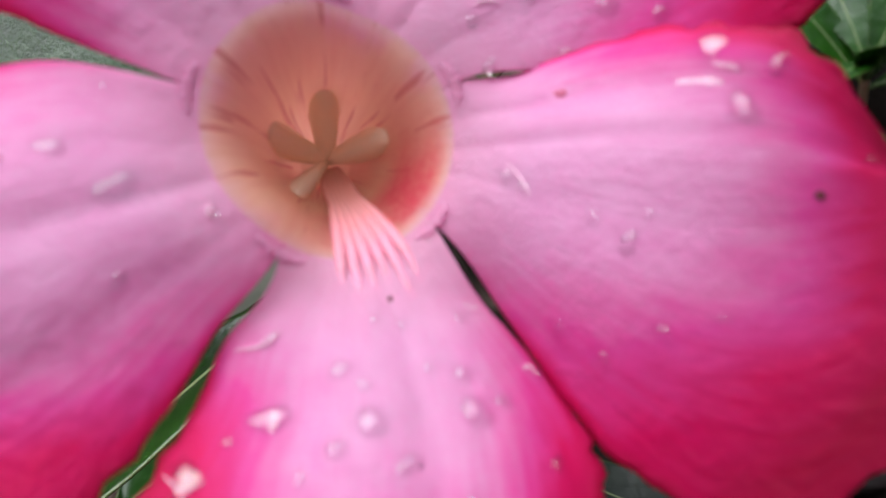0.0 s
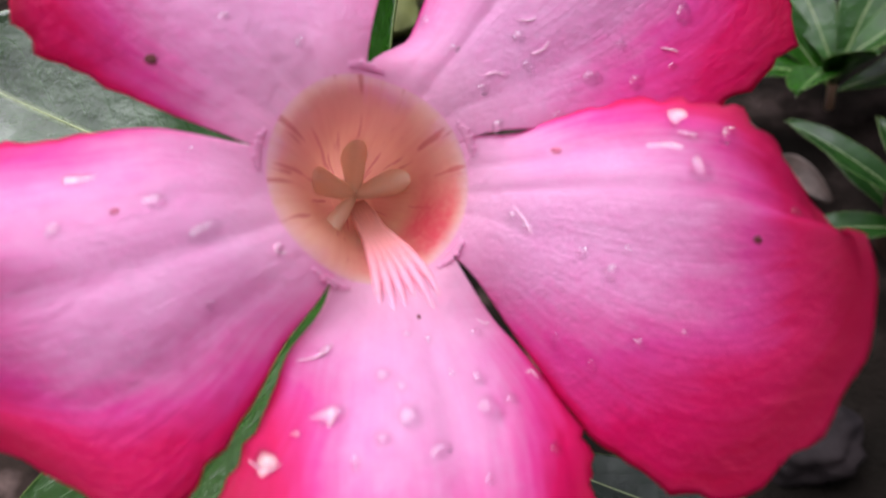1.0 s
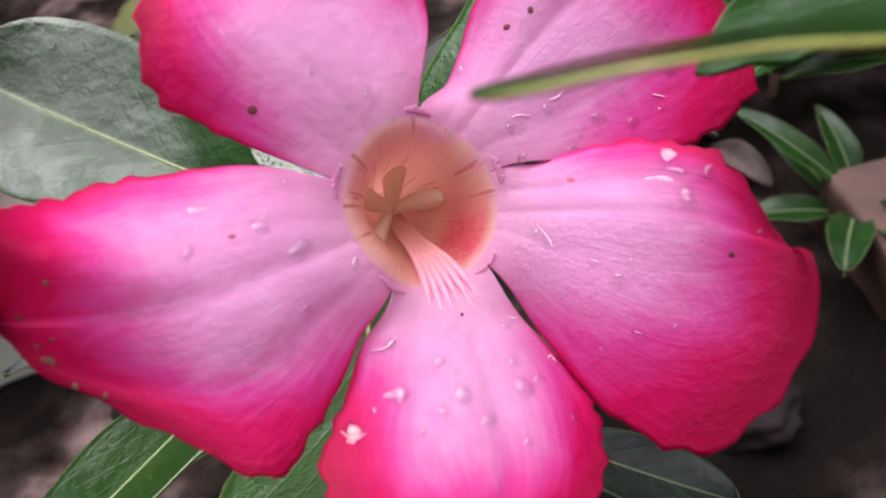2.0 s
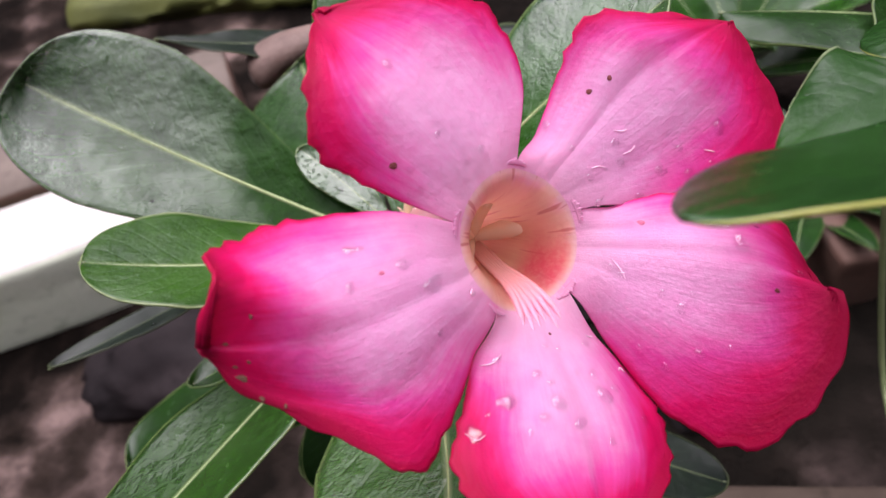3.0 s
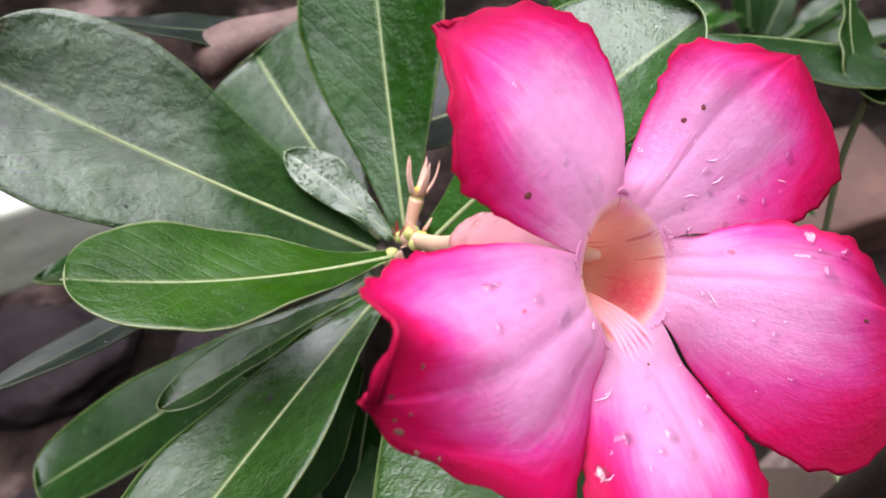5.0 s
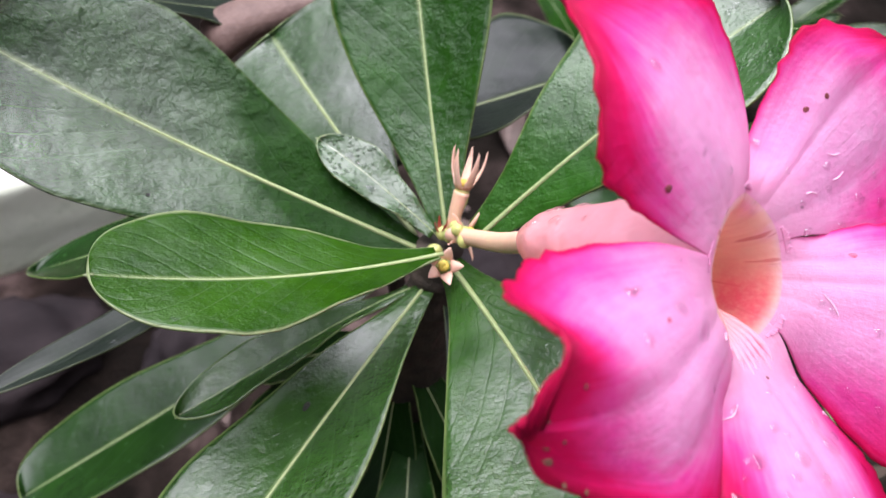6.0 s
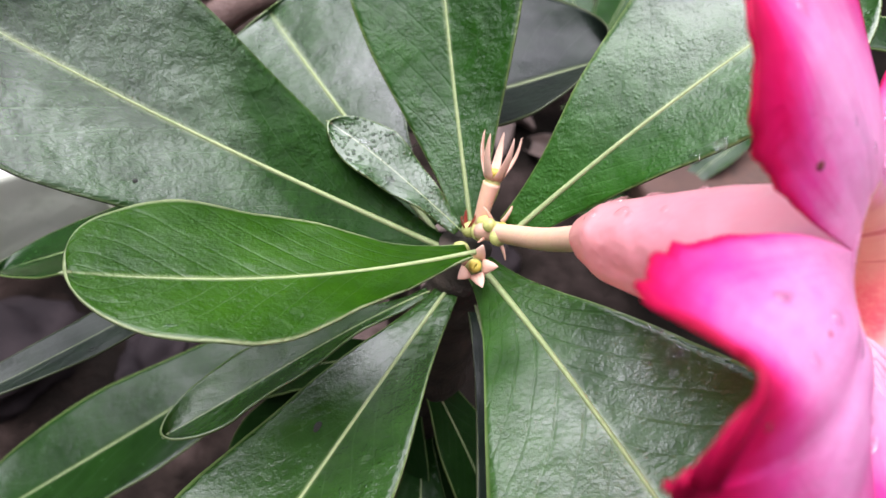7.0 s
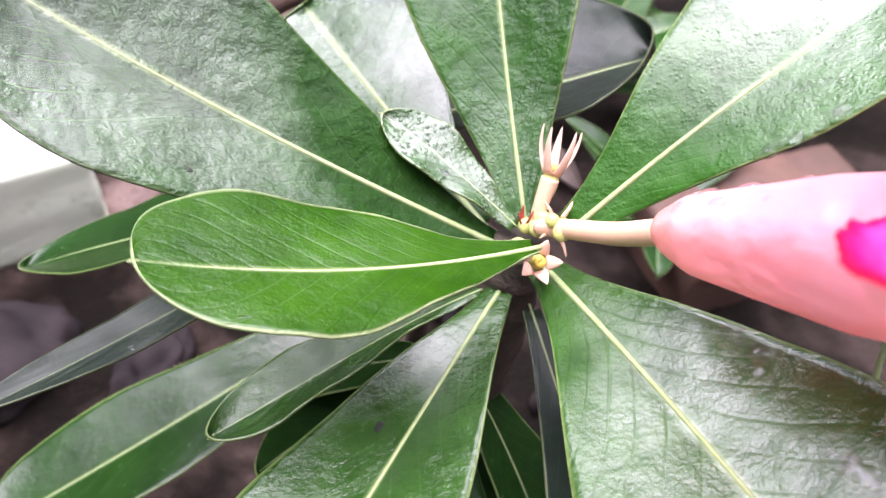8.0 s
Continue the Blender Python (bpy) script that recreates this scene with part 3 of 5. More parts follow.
part("stem", tube_mesh("stem", line, [MM * (4.2 + 0.13 * i + (0.5 if i % 6 == 0 else 0)) for i in range(len(line))], STEM, 16, 0.08, 3), plant, "brown woody stem with ringed leaf scars")

shoot = new("desert_rose")
shoot.location = (0.16, -0.02, GROUND)
tagged(shoot, "neighbouring desert rose shoot with large green leaves", "plant")
line = curve_points([(0.112, -0.047, 0.372), (0.116, -0.040, 0.34), (0.122, -0.03, 0.27), (0.14, -0.02, 0.12), (0.16, -0.02, GROUND - 0.01)], 14)
part("stem", tube_mesh("stem", line, [MM * (3.4 + 0.08 * i) for i in range(len(line))], STEM, 14, 0.08, 4), shoot)
leaf_a = dict(x=-1.476, y=-2.488, z=294.3, yaw=164.1, pitch=15.87, roll=-17.03, L=87.96, bend=0.6912, h2=6.993, h3=4.871, tw=5.353, W=20.99, asym=-0.02031, um=0.7203, p=2.504, c=2.781, b0=1.698)
blade(plant, "broad glossy dark green leaf with pale midrib", leaf_a, LEAF_SHEEN)
leaf_l = dict(x=-1.429, y=-12.98, z=307.8, yaw=200.2, pitch=6.095, roll=9.692, L=54.82, bend=-4.473, h2=7.68, h3=-0.7189, tw=2.008, W=15.15, asym=-0.1336, um=0.6503, p=2.259, c=-0.8242, b0=1.496)
blade(plant, "bright green leaf with rounded tip and pale margin", leaf_l, LEAF_BRIGHT)
leaf_s = dict(x=-1.133, y=-0.7755, z=298.9, yaw=143.3, pitch=20.97, roll=-3.596, L=29.15, bend=0.8259, h2=1.422, h3=-3.381, tw=-11.31, W=5.218, asym=-0.03764, um=0.6684, p=1.77, c=0.5219, b0=1.433)
blade(plant, "small young leaf wet with water", leaf_s, LEAF_YOUNG)
leaf_b = dict(x=1.872, y=-0.5766, z=295, yaw=100, pitch=31.27, roll=-17.1, L=72.77, bend=-2.161, h2=2.538, h3=0.9856, tw=-7.27, W=16.78, asym=0.04486, um=0.6934, p=2.103, c=2.473, b0=1.887)
blade(plant, "upright dark green leaf with pale midrib", leaf_b, LEAF_DULL)
leaf_c = dict(x=-5.243, y=4.69, z=292.7, yaw=121.6, pitch=1.305, roll=-15.18, L=72.75, bend=-2.532, h2=-1.063, h3=-1.87, tw=-11.63, W=23.19, asym=-0.02788, um=0.85, p=2.511, c=-0.5382, b0=1.6)
blade(plant, "grey-sheened leaf behind the whorl", leaf_c, LEAF_GREY)
leaf_d = dict(x=7.112, y=-4.709, z=303.2, yaw=26.87, pitch=41.11, roll=15.41, L=65.24, bend=-3.876, h2=0.9086, h3=-5.283, tw=-30.7, W=18.9, asym=0.1201, um=0.7358, p=1.844, c=2.263, b0=2.878)
blade(plant, "wet rough dark green leaf", leaf_d, LEAF_RUGOSE)
leaf_e = dict(x=1.649, y=-8.719, z=299.5, yaw=293.3, pitch=15.59, roll=20.48, L=84.29, bend=-7.589, h2=6.601, h3=5.709, tw=-4.128, W=20.35, asym=-0.03589, um=0.5859, p=2.065, c=2.029, b0=2.446)
blade(plant, "wide dark green leaf with wet patches", leaf_e, LEAF_RIDGED)
leaf_f = dict(x=-0.4407, y=-4.025, z=289.7, yaw=238.6, pitch=7.394, roll=15.92, L=88.26, bend=-2.001, h2=-8.169, h3=0.05728, tw=9.887, W=15.97, asym=-0.006442, um=0.6437, p=2.466, c=1.072, b0=1.659)
blade(plant, "dark green leaf with a black speck", leaf_f)
leaf_g = dict(x=-10.03, y=44.06, z=223.5, yaw=211.1, pitch=-13.15, roll=6.162, L=121.6, bend=-5.504, h2=-3.354, h3=-1.974, tw=4.611, W=16.48, asym=0.05139, um=0.6614, p=2.983, c=0.5463, b0=2.526, keel=3.0)
blade(plant, "long drooping dark green leaf with a grey sheen", leaf_g, LEAF_DEEP)
leaf_h = dict(x=-5.782, y=-6.366, z=287.7, yaw=194.9, pitch=-20.83, roll=21.64, L=49.67, bend=10.24, h2=-4.816, h3=5.721, tw=-11.77, W=7.058, asym=-0.06408, um=0.7421, p=1.792, c=1.115, b0=1.236)
blade(plant, "narrow drooping green leaf", leaf_h)
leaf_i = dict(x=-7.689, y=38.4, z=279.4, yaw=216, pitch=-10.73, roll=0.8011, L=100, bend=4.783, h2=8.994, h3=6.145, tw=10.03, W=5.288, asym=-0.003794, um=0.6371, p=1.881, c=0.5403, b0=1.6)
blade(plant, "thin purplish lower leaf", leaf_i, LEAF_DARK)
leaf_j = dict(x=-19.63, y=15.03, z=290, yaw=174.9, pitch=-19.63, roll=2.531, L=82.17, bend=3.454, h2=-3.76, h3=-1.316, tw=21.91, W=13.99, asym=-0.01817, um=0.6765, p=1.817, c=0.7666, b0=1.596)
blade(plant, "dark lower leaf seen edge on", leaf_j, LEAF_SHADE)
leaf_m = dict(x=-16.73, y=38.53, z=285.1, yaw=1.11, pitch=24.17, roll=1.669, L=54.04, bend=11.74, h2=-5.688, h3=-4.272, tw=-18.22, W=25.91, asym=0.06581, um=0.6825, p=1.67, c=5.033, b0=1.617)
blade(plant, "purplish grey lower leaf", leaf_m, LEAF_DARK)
leaf_p = dict(x=110.5, y=-45.95, z=367, yaw=194.3, pitch=10.74, roll=28.47, L=71.17, bend=5.809, h2=-0.2936, h3=-2.853, tw=5.3, W=10.8, asym=-0.3224, um=0.6737, p=1.938, c=-1.291, b0=2)
blade(shoot, "green leaf with yellow margin close to the flower", leaf_p, LEAF_EDGED, False)
leaf_q = dict(x=75.73, y=-36.11, z=364.2, yaw=191.1, pitch=-2.223, roll=3.535, L=20.28, bend=7.475, h2=-0.2916, h3=-0.2451, tw=-1.859, W=8.454, asym=-0.1149, um=0.3698, p=1.234, c=-0.9934, b0=-0.2242)
blade(shoot, "dark green leaf with pale curved margin", leaf_q, LEAF_RIMMED, False)
part("leaf_stalk", tube_mesh("leaf_stalk", curve_points([(0.0838, -0.0364, 0.3615), (0.099, -0.0400, 0.3585), (0.1155, -0.0425, 0.350)], 8), [0.0009 + 0.00003 * i for i in range(17)], MIDRIB_DIM, 8), shoot)
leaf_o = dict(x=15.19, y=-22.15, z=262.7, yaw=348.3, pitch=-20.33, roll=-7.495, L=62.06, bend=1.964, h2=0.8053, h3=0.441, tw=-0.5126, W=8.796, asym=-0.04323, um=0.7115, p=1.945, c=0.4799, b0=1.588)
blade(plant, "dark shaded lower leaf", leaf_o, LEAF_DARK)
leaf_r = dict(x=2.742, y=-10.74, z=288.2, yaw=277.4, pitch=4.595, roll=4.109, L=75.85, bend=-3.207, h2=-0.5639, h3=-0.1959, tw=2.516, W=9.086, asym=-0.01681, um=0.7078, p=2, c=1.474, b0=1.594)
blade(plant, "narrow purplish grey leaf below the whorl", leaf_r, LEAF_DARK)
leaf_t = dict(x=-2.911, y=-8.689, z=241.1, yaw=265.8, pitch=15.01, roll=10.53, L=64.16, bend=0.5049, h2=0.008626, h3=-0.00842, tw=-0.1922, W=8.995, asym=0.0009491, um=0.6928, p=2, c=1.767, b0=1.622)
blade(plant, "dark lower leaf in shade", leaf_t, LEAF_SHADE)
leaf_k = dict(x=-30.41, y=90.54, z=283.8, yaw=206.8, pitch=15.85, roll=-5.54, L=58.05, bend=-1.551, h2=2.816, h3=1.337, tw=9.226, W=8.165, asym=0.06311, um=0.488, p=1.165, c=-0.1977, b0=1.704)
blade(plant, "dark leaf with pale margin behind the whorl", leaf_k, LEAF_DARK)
leaf_n = dict(x=136.8, y=50.08, z=306.1, yaw=179.5, pitch=11.83, roll=14.98, L=65.79, bend=-0.3221, h2=-2.892, h3=-2.081, tw=7.106, W=14.35, asym=0.1671, um=0.4364, p=2.172, c=-5.758, b0=1.606)
blade(shoot, "dark glossy leaf with curled edge", leaf_n, LEAF_DEEP)
leaf_u = dict(x=103.2, y=-15.08, z=355.4, yaw=162.8, pitch=-10.68, roll=4.726, L=26.63, bend=-2.499, h2=-2.588, h3=-1.782, tw=0.5511, W=8.48, asym=-0.03717, um=0.5801, p=1.987, c=-1.097, b0=1)
blade(shoot, "green leaf tip with pale margin", leaf_u, LEAF_EDGED, False)
leaf_v = dict(x=106.4, y=57.25, z=320.6, yaw=-91.53, pitch=-39.08, roll=-21.34, L=26.85, bend=2.67, h2=3.251, h3=1.175, tw=-0.7508, W=8.899, asym=0.02275, um=0.7074, p=2.028, c=2.637, b0=1.578)
blade(shoot, "dark green leaf with pale midrib", leaf_v, LEAF_DEEP)


# dark leaves added as shade in gaps, and older branches under the flowering one
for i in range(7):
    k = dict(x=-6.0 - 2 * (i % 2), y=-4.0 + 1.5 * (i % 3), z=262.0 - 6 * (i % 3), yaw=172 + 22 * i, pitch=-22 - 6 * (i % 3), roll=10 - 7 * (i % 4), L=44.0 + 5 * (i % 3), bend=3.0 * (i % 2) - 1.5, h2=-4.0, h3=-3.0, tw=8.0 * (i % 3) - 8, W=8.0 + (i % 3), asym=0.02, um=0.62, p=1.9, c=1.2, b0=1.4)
    blade(plant, "dark leaf added under the whorl to fill its gaps like shade", k, LEAF_GAP_SHADE)
for ctrl in (((-0.040, 0.015, 0.06), (-0.055, -0.02, 0.10), (-0.040, -0.045, 0.15), (-0.030, -0.052, 0.19)), ((-0.034, 0.008, 0.09), (-0.012, 0.03, 0.13), (-0.006, 0.045, 0.20), (-0.012, 0.042, 0.268))):
    line = curve_points(ctrl, 8)
    part("branch", tube_mesh("branch", line, [MM * (4.4 - 0.08 * j) for j in range(len(line))], STEM, 12, 0.1, 5), plant, "older brown branch of the shrub")


# ---- the flower ----
E1, E2, AX = np.array([0.8634, 0.4063, -0.2990]), np.array([-0.1830, 0.8046, 0.5649]), np.array([0.4701, -0.4330, 0.7691])
MOUTH = np.array([28.574, -41.953, 342.895])
TUBE_END = np.array([11.5, -20.5, 321.5])
r = dict(th=-13.9, bend=-5.402, L=31.62, r0=6.112, h0=-0.2187, h1=27.29, h2=3.348, h3=-12.3, tw0=3.376, tw1=-13.07, Wl=9.914, Wr=19.85, um=0.6718, pl=2.105, pr=1.515, cl=-3.692, cr=-4.195, b0=3.325, k2l=-0.1152, k3l=-0.02747, k2r=-0.009188, k3r=-0.05932, dl=3.228, dr=16.97, sk=-1.171, tc=-0.4061, tl=0.4256, ra=(0.918, 0.788, -0.015, -0.599, 0.0749), rb=(0, 2.68, -0.0393, 0.572, -0.475), ga=(-0.25, -2.78, -0.713, -0.0936, 0.0243), gb=(0, -0.26, -1.39, 0.219, 0.194))
b = dict(th=-83.41, bend=-5.9, L=27.77, r0=8.957, h0=0.3615, h1=14.65, h2=0.4279, h3=-2.316, tw0=-3.261, tw1=9.052, Wl=12.36, Wr=16.44, um=0.4855, pl=1.814, pr=1.31, cl=-2.545, cr=-0.4084, b0=3.773, k2l=-0.05665, k3l=0.01805, k2r=-0.2013, k3r=0.05774, dl=1.549, dr=-0.6563, sk=5.941, tc=-0.1096, tl=0.3209, ra=(-0.666, 0.901, 1.09, -0.992, 0.39), rb=(0, 0.276, -0.301, -0.0411, 0.135), ga=(0.418, -1.04, 0.464, -0.829, -0.194), gb=(0, 0.0577, 0.413, -0.603, 0.362))
l = dict(th=204.3, bend=-10.27, L=38.15, r0=4.461, h0=3.661, h1=18.05, h2=-9.401, h3=-1.534, tw0=-0.6023, tw1=-16.49, Wl=15.23, Wr=14.69, um=0.604, pl=1.157, pr=4.582, cl=-2.979, cr=0.03065, b0=3.498, k2l=-0.2235, k3l=0.04789, k2r=0.01978, k3r=0.03651, dl=10.72, dr=-3.085, sk=0.5016, tc=-4.6, tl=0.7323, ra=(-3.92, 2.8, -0.677, 1.29, -0.782), rb=(0, 5.33, -2.08, -0.639, -1.12), ga=(1.49, -4.75, 0.207, -0.523, 1.06), gb=(0, 0.635, 1.21, -0.629, 1.38))
ul = dict(th=122.5, bend=1.437, L=33.04, r0=5.914, h0=5.735, h1=11.9, h2=-6.923, h3=-8.671, tw0=1.175, tw1=38.38, Wl=12.61, Wr=17.03, um=0.5382, pl=1.47, pr=1.303, cl=-3.681, cr=-1.554, b0=4.555, k2l=-0.116, k3l=0.003612, k2r=-0.05284, k3r=0.06956, dl=6.215, dr=2.643, sk=-2.226, tc=-0.7891, tl=0.8399, ra=(0.17, 3.22, 0.0468, -0.266, -0.56), rb=(0, -2.47, -0.865, -0.11, 0.115), ga=(2.14, -3.05, 0.203, -0.713, 0.146), gb=(0, -0.884, 0.272, 0.266, -0.321))
ur = dict(th=48.89, bend=-9.821, L=37.81, r0=5.763, h0=2.361, h1=14.86, h2=-2.114, h3=-5.666, tw0=-7.904, tw1=21.55, Wl=11.11, Wr=18.7, um=0.6719, pl=1.276, pr=1.334, cl=-4.994, cr=-1.642, b0=3.274, k2l=-0.2335, k3l=-0.03611, k2r=0.03266, k3r=0.01613, dl=7.418, dr=-0.2062, sk=0.7394, tc=-0.4885, tl=0.7382, ra=(1.19, 0.539, -0.201, -0.0327, 0.141), rb=(0, 0.173, -0.364, -0.752, 0.069), ga=(-0.0391, -0.821, -0.418, -0.494, 0.463), gb=(0, -2.4, -0.0374, -0.00884, -0.0744))
PETALS = [("r", r), ("b", b), ("l", l), ("ul", ul), ("ur", ur)]


def petal_at(k, u, v):
    """Points of a corolla lobe, in mm: u from the throat outwards, v from edge to edge."""
    a = radians(k["th"])
    d, q = math.cos(a) * E1 + math.sin(a) * E2, -math.sin(a) * E1 + math.cos(a) * E2
    u, v = np.asarray(u, float)[..., None], np.asarray(v, float)[..., None]
    left = v > 0
    mid = (k["r0"] + k["L"] * u) * d + k["bend"] * u * u * q + (k["h0"] + k["h1"] * u + k["h2"] * u * u + k["h3"] * u ** 3) * AX
    t = np.radians(k["tw0"] + k["tw1"] * u)
    S, Nn = np.cos(t) * q + np.sin(t) * AX, np.cos(t) * AX - np.sin(t) * q
    W, p = np.where(left, k["Wl"], k["Wr"]), np.where(left, max(k["pl"], 1.1), max(k["pr"], 1.1))
    g = np.sin(np.pi / 2 * np.minimum(u / k["um"], 1))
    w = (k["b0"] + (W - k["b0"]) * g) * cap_law(u, k["um"], p)
    w = w * (1 + np.where(left, k["k2l"], k["k2r"]) * np.sin(2 * np.pi * u) + np.where(left, k["k3l"], k["k3r"]) * np.sin(3 * np.pi * u))
    # across the narrowing tip the two halves flatten out and meet
    cap = 0.5 * cap_law(u, k["um"], max(k["pl"], 1.1)) + 0.5 * cap_law(u, k["um"], max(k["pr"], 1.1))
    h = np.clip(0.5 + v, 0, 1)
    h = left * cap + h * h * (3 - 2 * h) * (1 - cap)
    h = 0.5 + (h - 0.5) * np.sqrt(cap)
    c = (k["cl"] * h + k["cr"] * (1 - h) + (k["dl"] * h + k["dr"] * (1 - h)) * (u - 0.5)) * np.sin(np.pi / 2 * np.clip(u * 1.4, -1, 1))
    bow = 1 - cap + cap * v * v
    e = v * (0.35 + 0.65 * cap)
    tip = np.clip((u - 0.5) / 0.5, 0, 1) ** 2 * (k["tc"] * np.clip(0.3 - e, 0, 1.3) + k["tl"] * np.clip(0.3 + e, 0, 1.3))
    P = MOUTH + mid + S * w * v + d * (k["sk"] * v * u * (1 - u) * 2) + Nn * c * bow - AX * tip
    # the limb ruffles and frills round its edge: slow waves by the bearing from its middle
    y, x = w * v / 15, np.clip(2 * u - 0.9, -1, 1.2)
    fi, rise = np.arctan2(y, x), np.clip(u / 0.45, 0, 1)
    wt = (y * y + np.maximum(x, 0) ** 2) * rise * rise * (3 - 2 * rise)
    lift = sum(k["ra"][j] * np.cos(j * fi) + k["rb"][j] * np.sin(j * fi) for j in range(5))
    grow = sum(k["ga"][j] * np.cos(j * fi) + k["gb"][j] * np.sin(j * fi) for j in range(5))
    return P + AX * (wt * lift) + (d * np.cos(fi) + q * np.sin(fi)) * (wt * grow), Nn


RIM = 9.0


def axis_at(s):
    return TUBE_END * (1 - s) + MOUTH * s


def ray_at(a):
    return math.cos(a) * E1 + math.sin(a) * E2


def corolla_height(rho, a):
    """Height of the joined lobes over the mouth, at a radius and an angle."""
    tot, wt = 0.0, 0.0
    for _, k in PETALS:
        u = (rho - k["r0"]) / k["L"]
        h = k["h0"] + k["h1"] * u + k["h2"] * u * u + k["h3"] * u ** 3
        c = math.exp(5.0 * (math.cos(a - radians(k["th"])) - 1))
        tot, wt = tot + h * c, wt + c
    return tot / wt


def rim_at(a, rho=RIM):
    return MOUTH + rho * ray_at(a) + AX * corolla_height(rho, a)


def throat_at(t, a, lift=0.0):
    """The inner wall, in mm: t from the rim (0) down to the bottom (1)."""
    p0 = rim_at(a)
    slope = rim_at(a, RIM + 0.6) - rim_at(a, RIM - 0.2)
    p1 = p0 - slope / np.linalg.norm(slope) * 4.4
    p2, p3 = axis_at(0.78) + ray_at(a) * 5.4, axis_at(0.52) + ray_at(a) * 2.2
    p = p0 * (1 - t) ** 3 + p1 * 3 * t * (1 - t) ** 2 + p2 * 3 * t * t * (1 - t) + p3 * t ** 3
    return p - ray_at(a) * lift


def outer_radius(s, a):
    s = min(s, 1.0)
    r = 2.2 + 2.6 * min(1, s / 0.14) ** 0.7 + 3.7 * min(1, max(0, s - 0.1) / 0.6)
    return r + 0.22 * math.cos(5 * (a - radians(17))) * min(1, s * 5)


def tube_at(s, a):
    """The outer wall, in mm: s from the stalk (0) to the rim (1)."""
    p = axis_at(s) + ray_at(a) * outer_radius(s, a)
    w = min(1, max(0, (s - 0.66) / 0.34))
    w = w * w * (3 - 2 * w)
    return p * (1 - w) + (rim_at(a, RIM + 0.35) - AX * 0.75) * w


def ring_mesh(name, fn, material, along, flip, sides=100, rows=34):
    verts, uv, dep, blu = [], [], [], []
    for i in range(rows):
        t = i / (rows - 1)
        for j in range(sides):
            a = 2 * math.pi * j / sides
            verts.append(fn(t, a) * MM)
            uv.append((j / sides, t))
            dep.append(t)
            blu.append(max(max(0.0, math.cos(a - radians(-38))) ** 3.2, 0.8 * max(0.0, math.cos(a - radians(-84))) ** 9) * min(1, max(0, (t - 0.02) / 0.10)) * min(1, max(0, (0.62 - t) / 0.2)))
    faces = []
    for i in range(rows - 1):
        for j in range(sides):
            t = (j + 1) % sides
            f = (i * sides + j, i * sides + t, (i + 1) * sides + t, (i + 1) * sides + j)
            faces.append(f[::-1] if flip else f)
    cap = tuple(range((rows - 1) * sides, rows * sides)) if name == "throat" else tuple(range(sides - 1, -1, -1))
    faces.append(cap)
    me = mesh_of(name, verts, faces, material)
    give_uv(me, uv)
    give(me, along, dep)
    give(me, "blush", blu)
    return me


def pleat_at(i, U, V):
    """Soft lengthwise pleats of lobe i, in mm off its even surface."""
    ph = i * 2.3
    h = 0.2 * np.sin(V * 9 + ph + U * 2) * np.sin(np.pi * np.clip(U, 0, 1)) * np.clip(U * 2, 0, 1)
    for v0, dep in ((0.02 + 0.09 * math.sin(ph), 0.26), (-0.42 + 0.1 * math.cos(ph), 0.14), (0.47 + 0.1 * math.sin(ph * 2), 0.14)):
        h = h - dep * np.exp(-((V - v0 - 0.12 * U) / 0.09) ** 2) * np.clip(U * 4, 0, 1) * np.clip((1 - U) * 2, 0, 1)
    return h


flower = part("flower", ring_mesh("flower", tube_at, TUBE, "along", False), plant, "open pink flower with crimson margins, wet with rain")
part("throat", ring_mesh("throat", throat_at, THROAT, "depth", False), flower, "orange throat with red streaks")
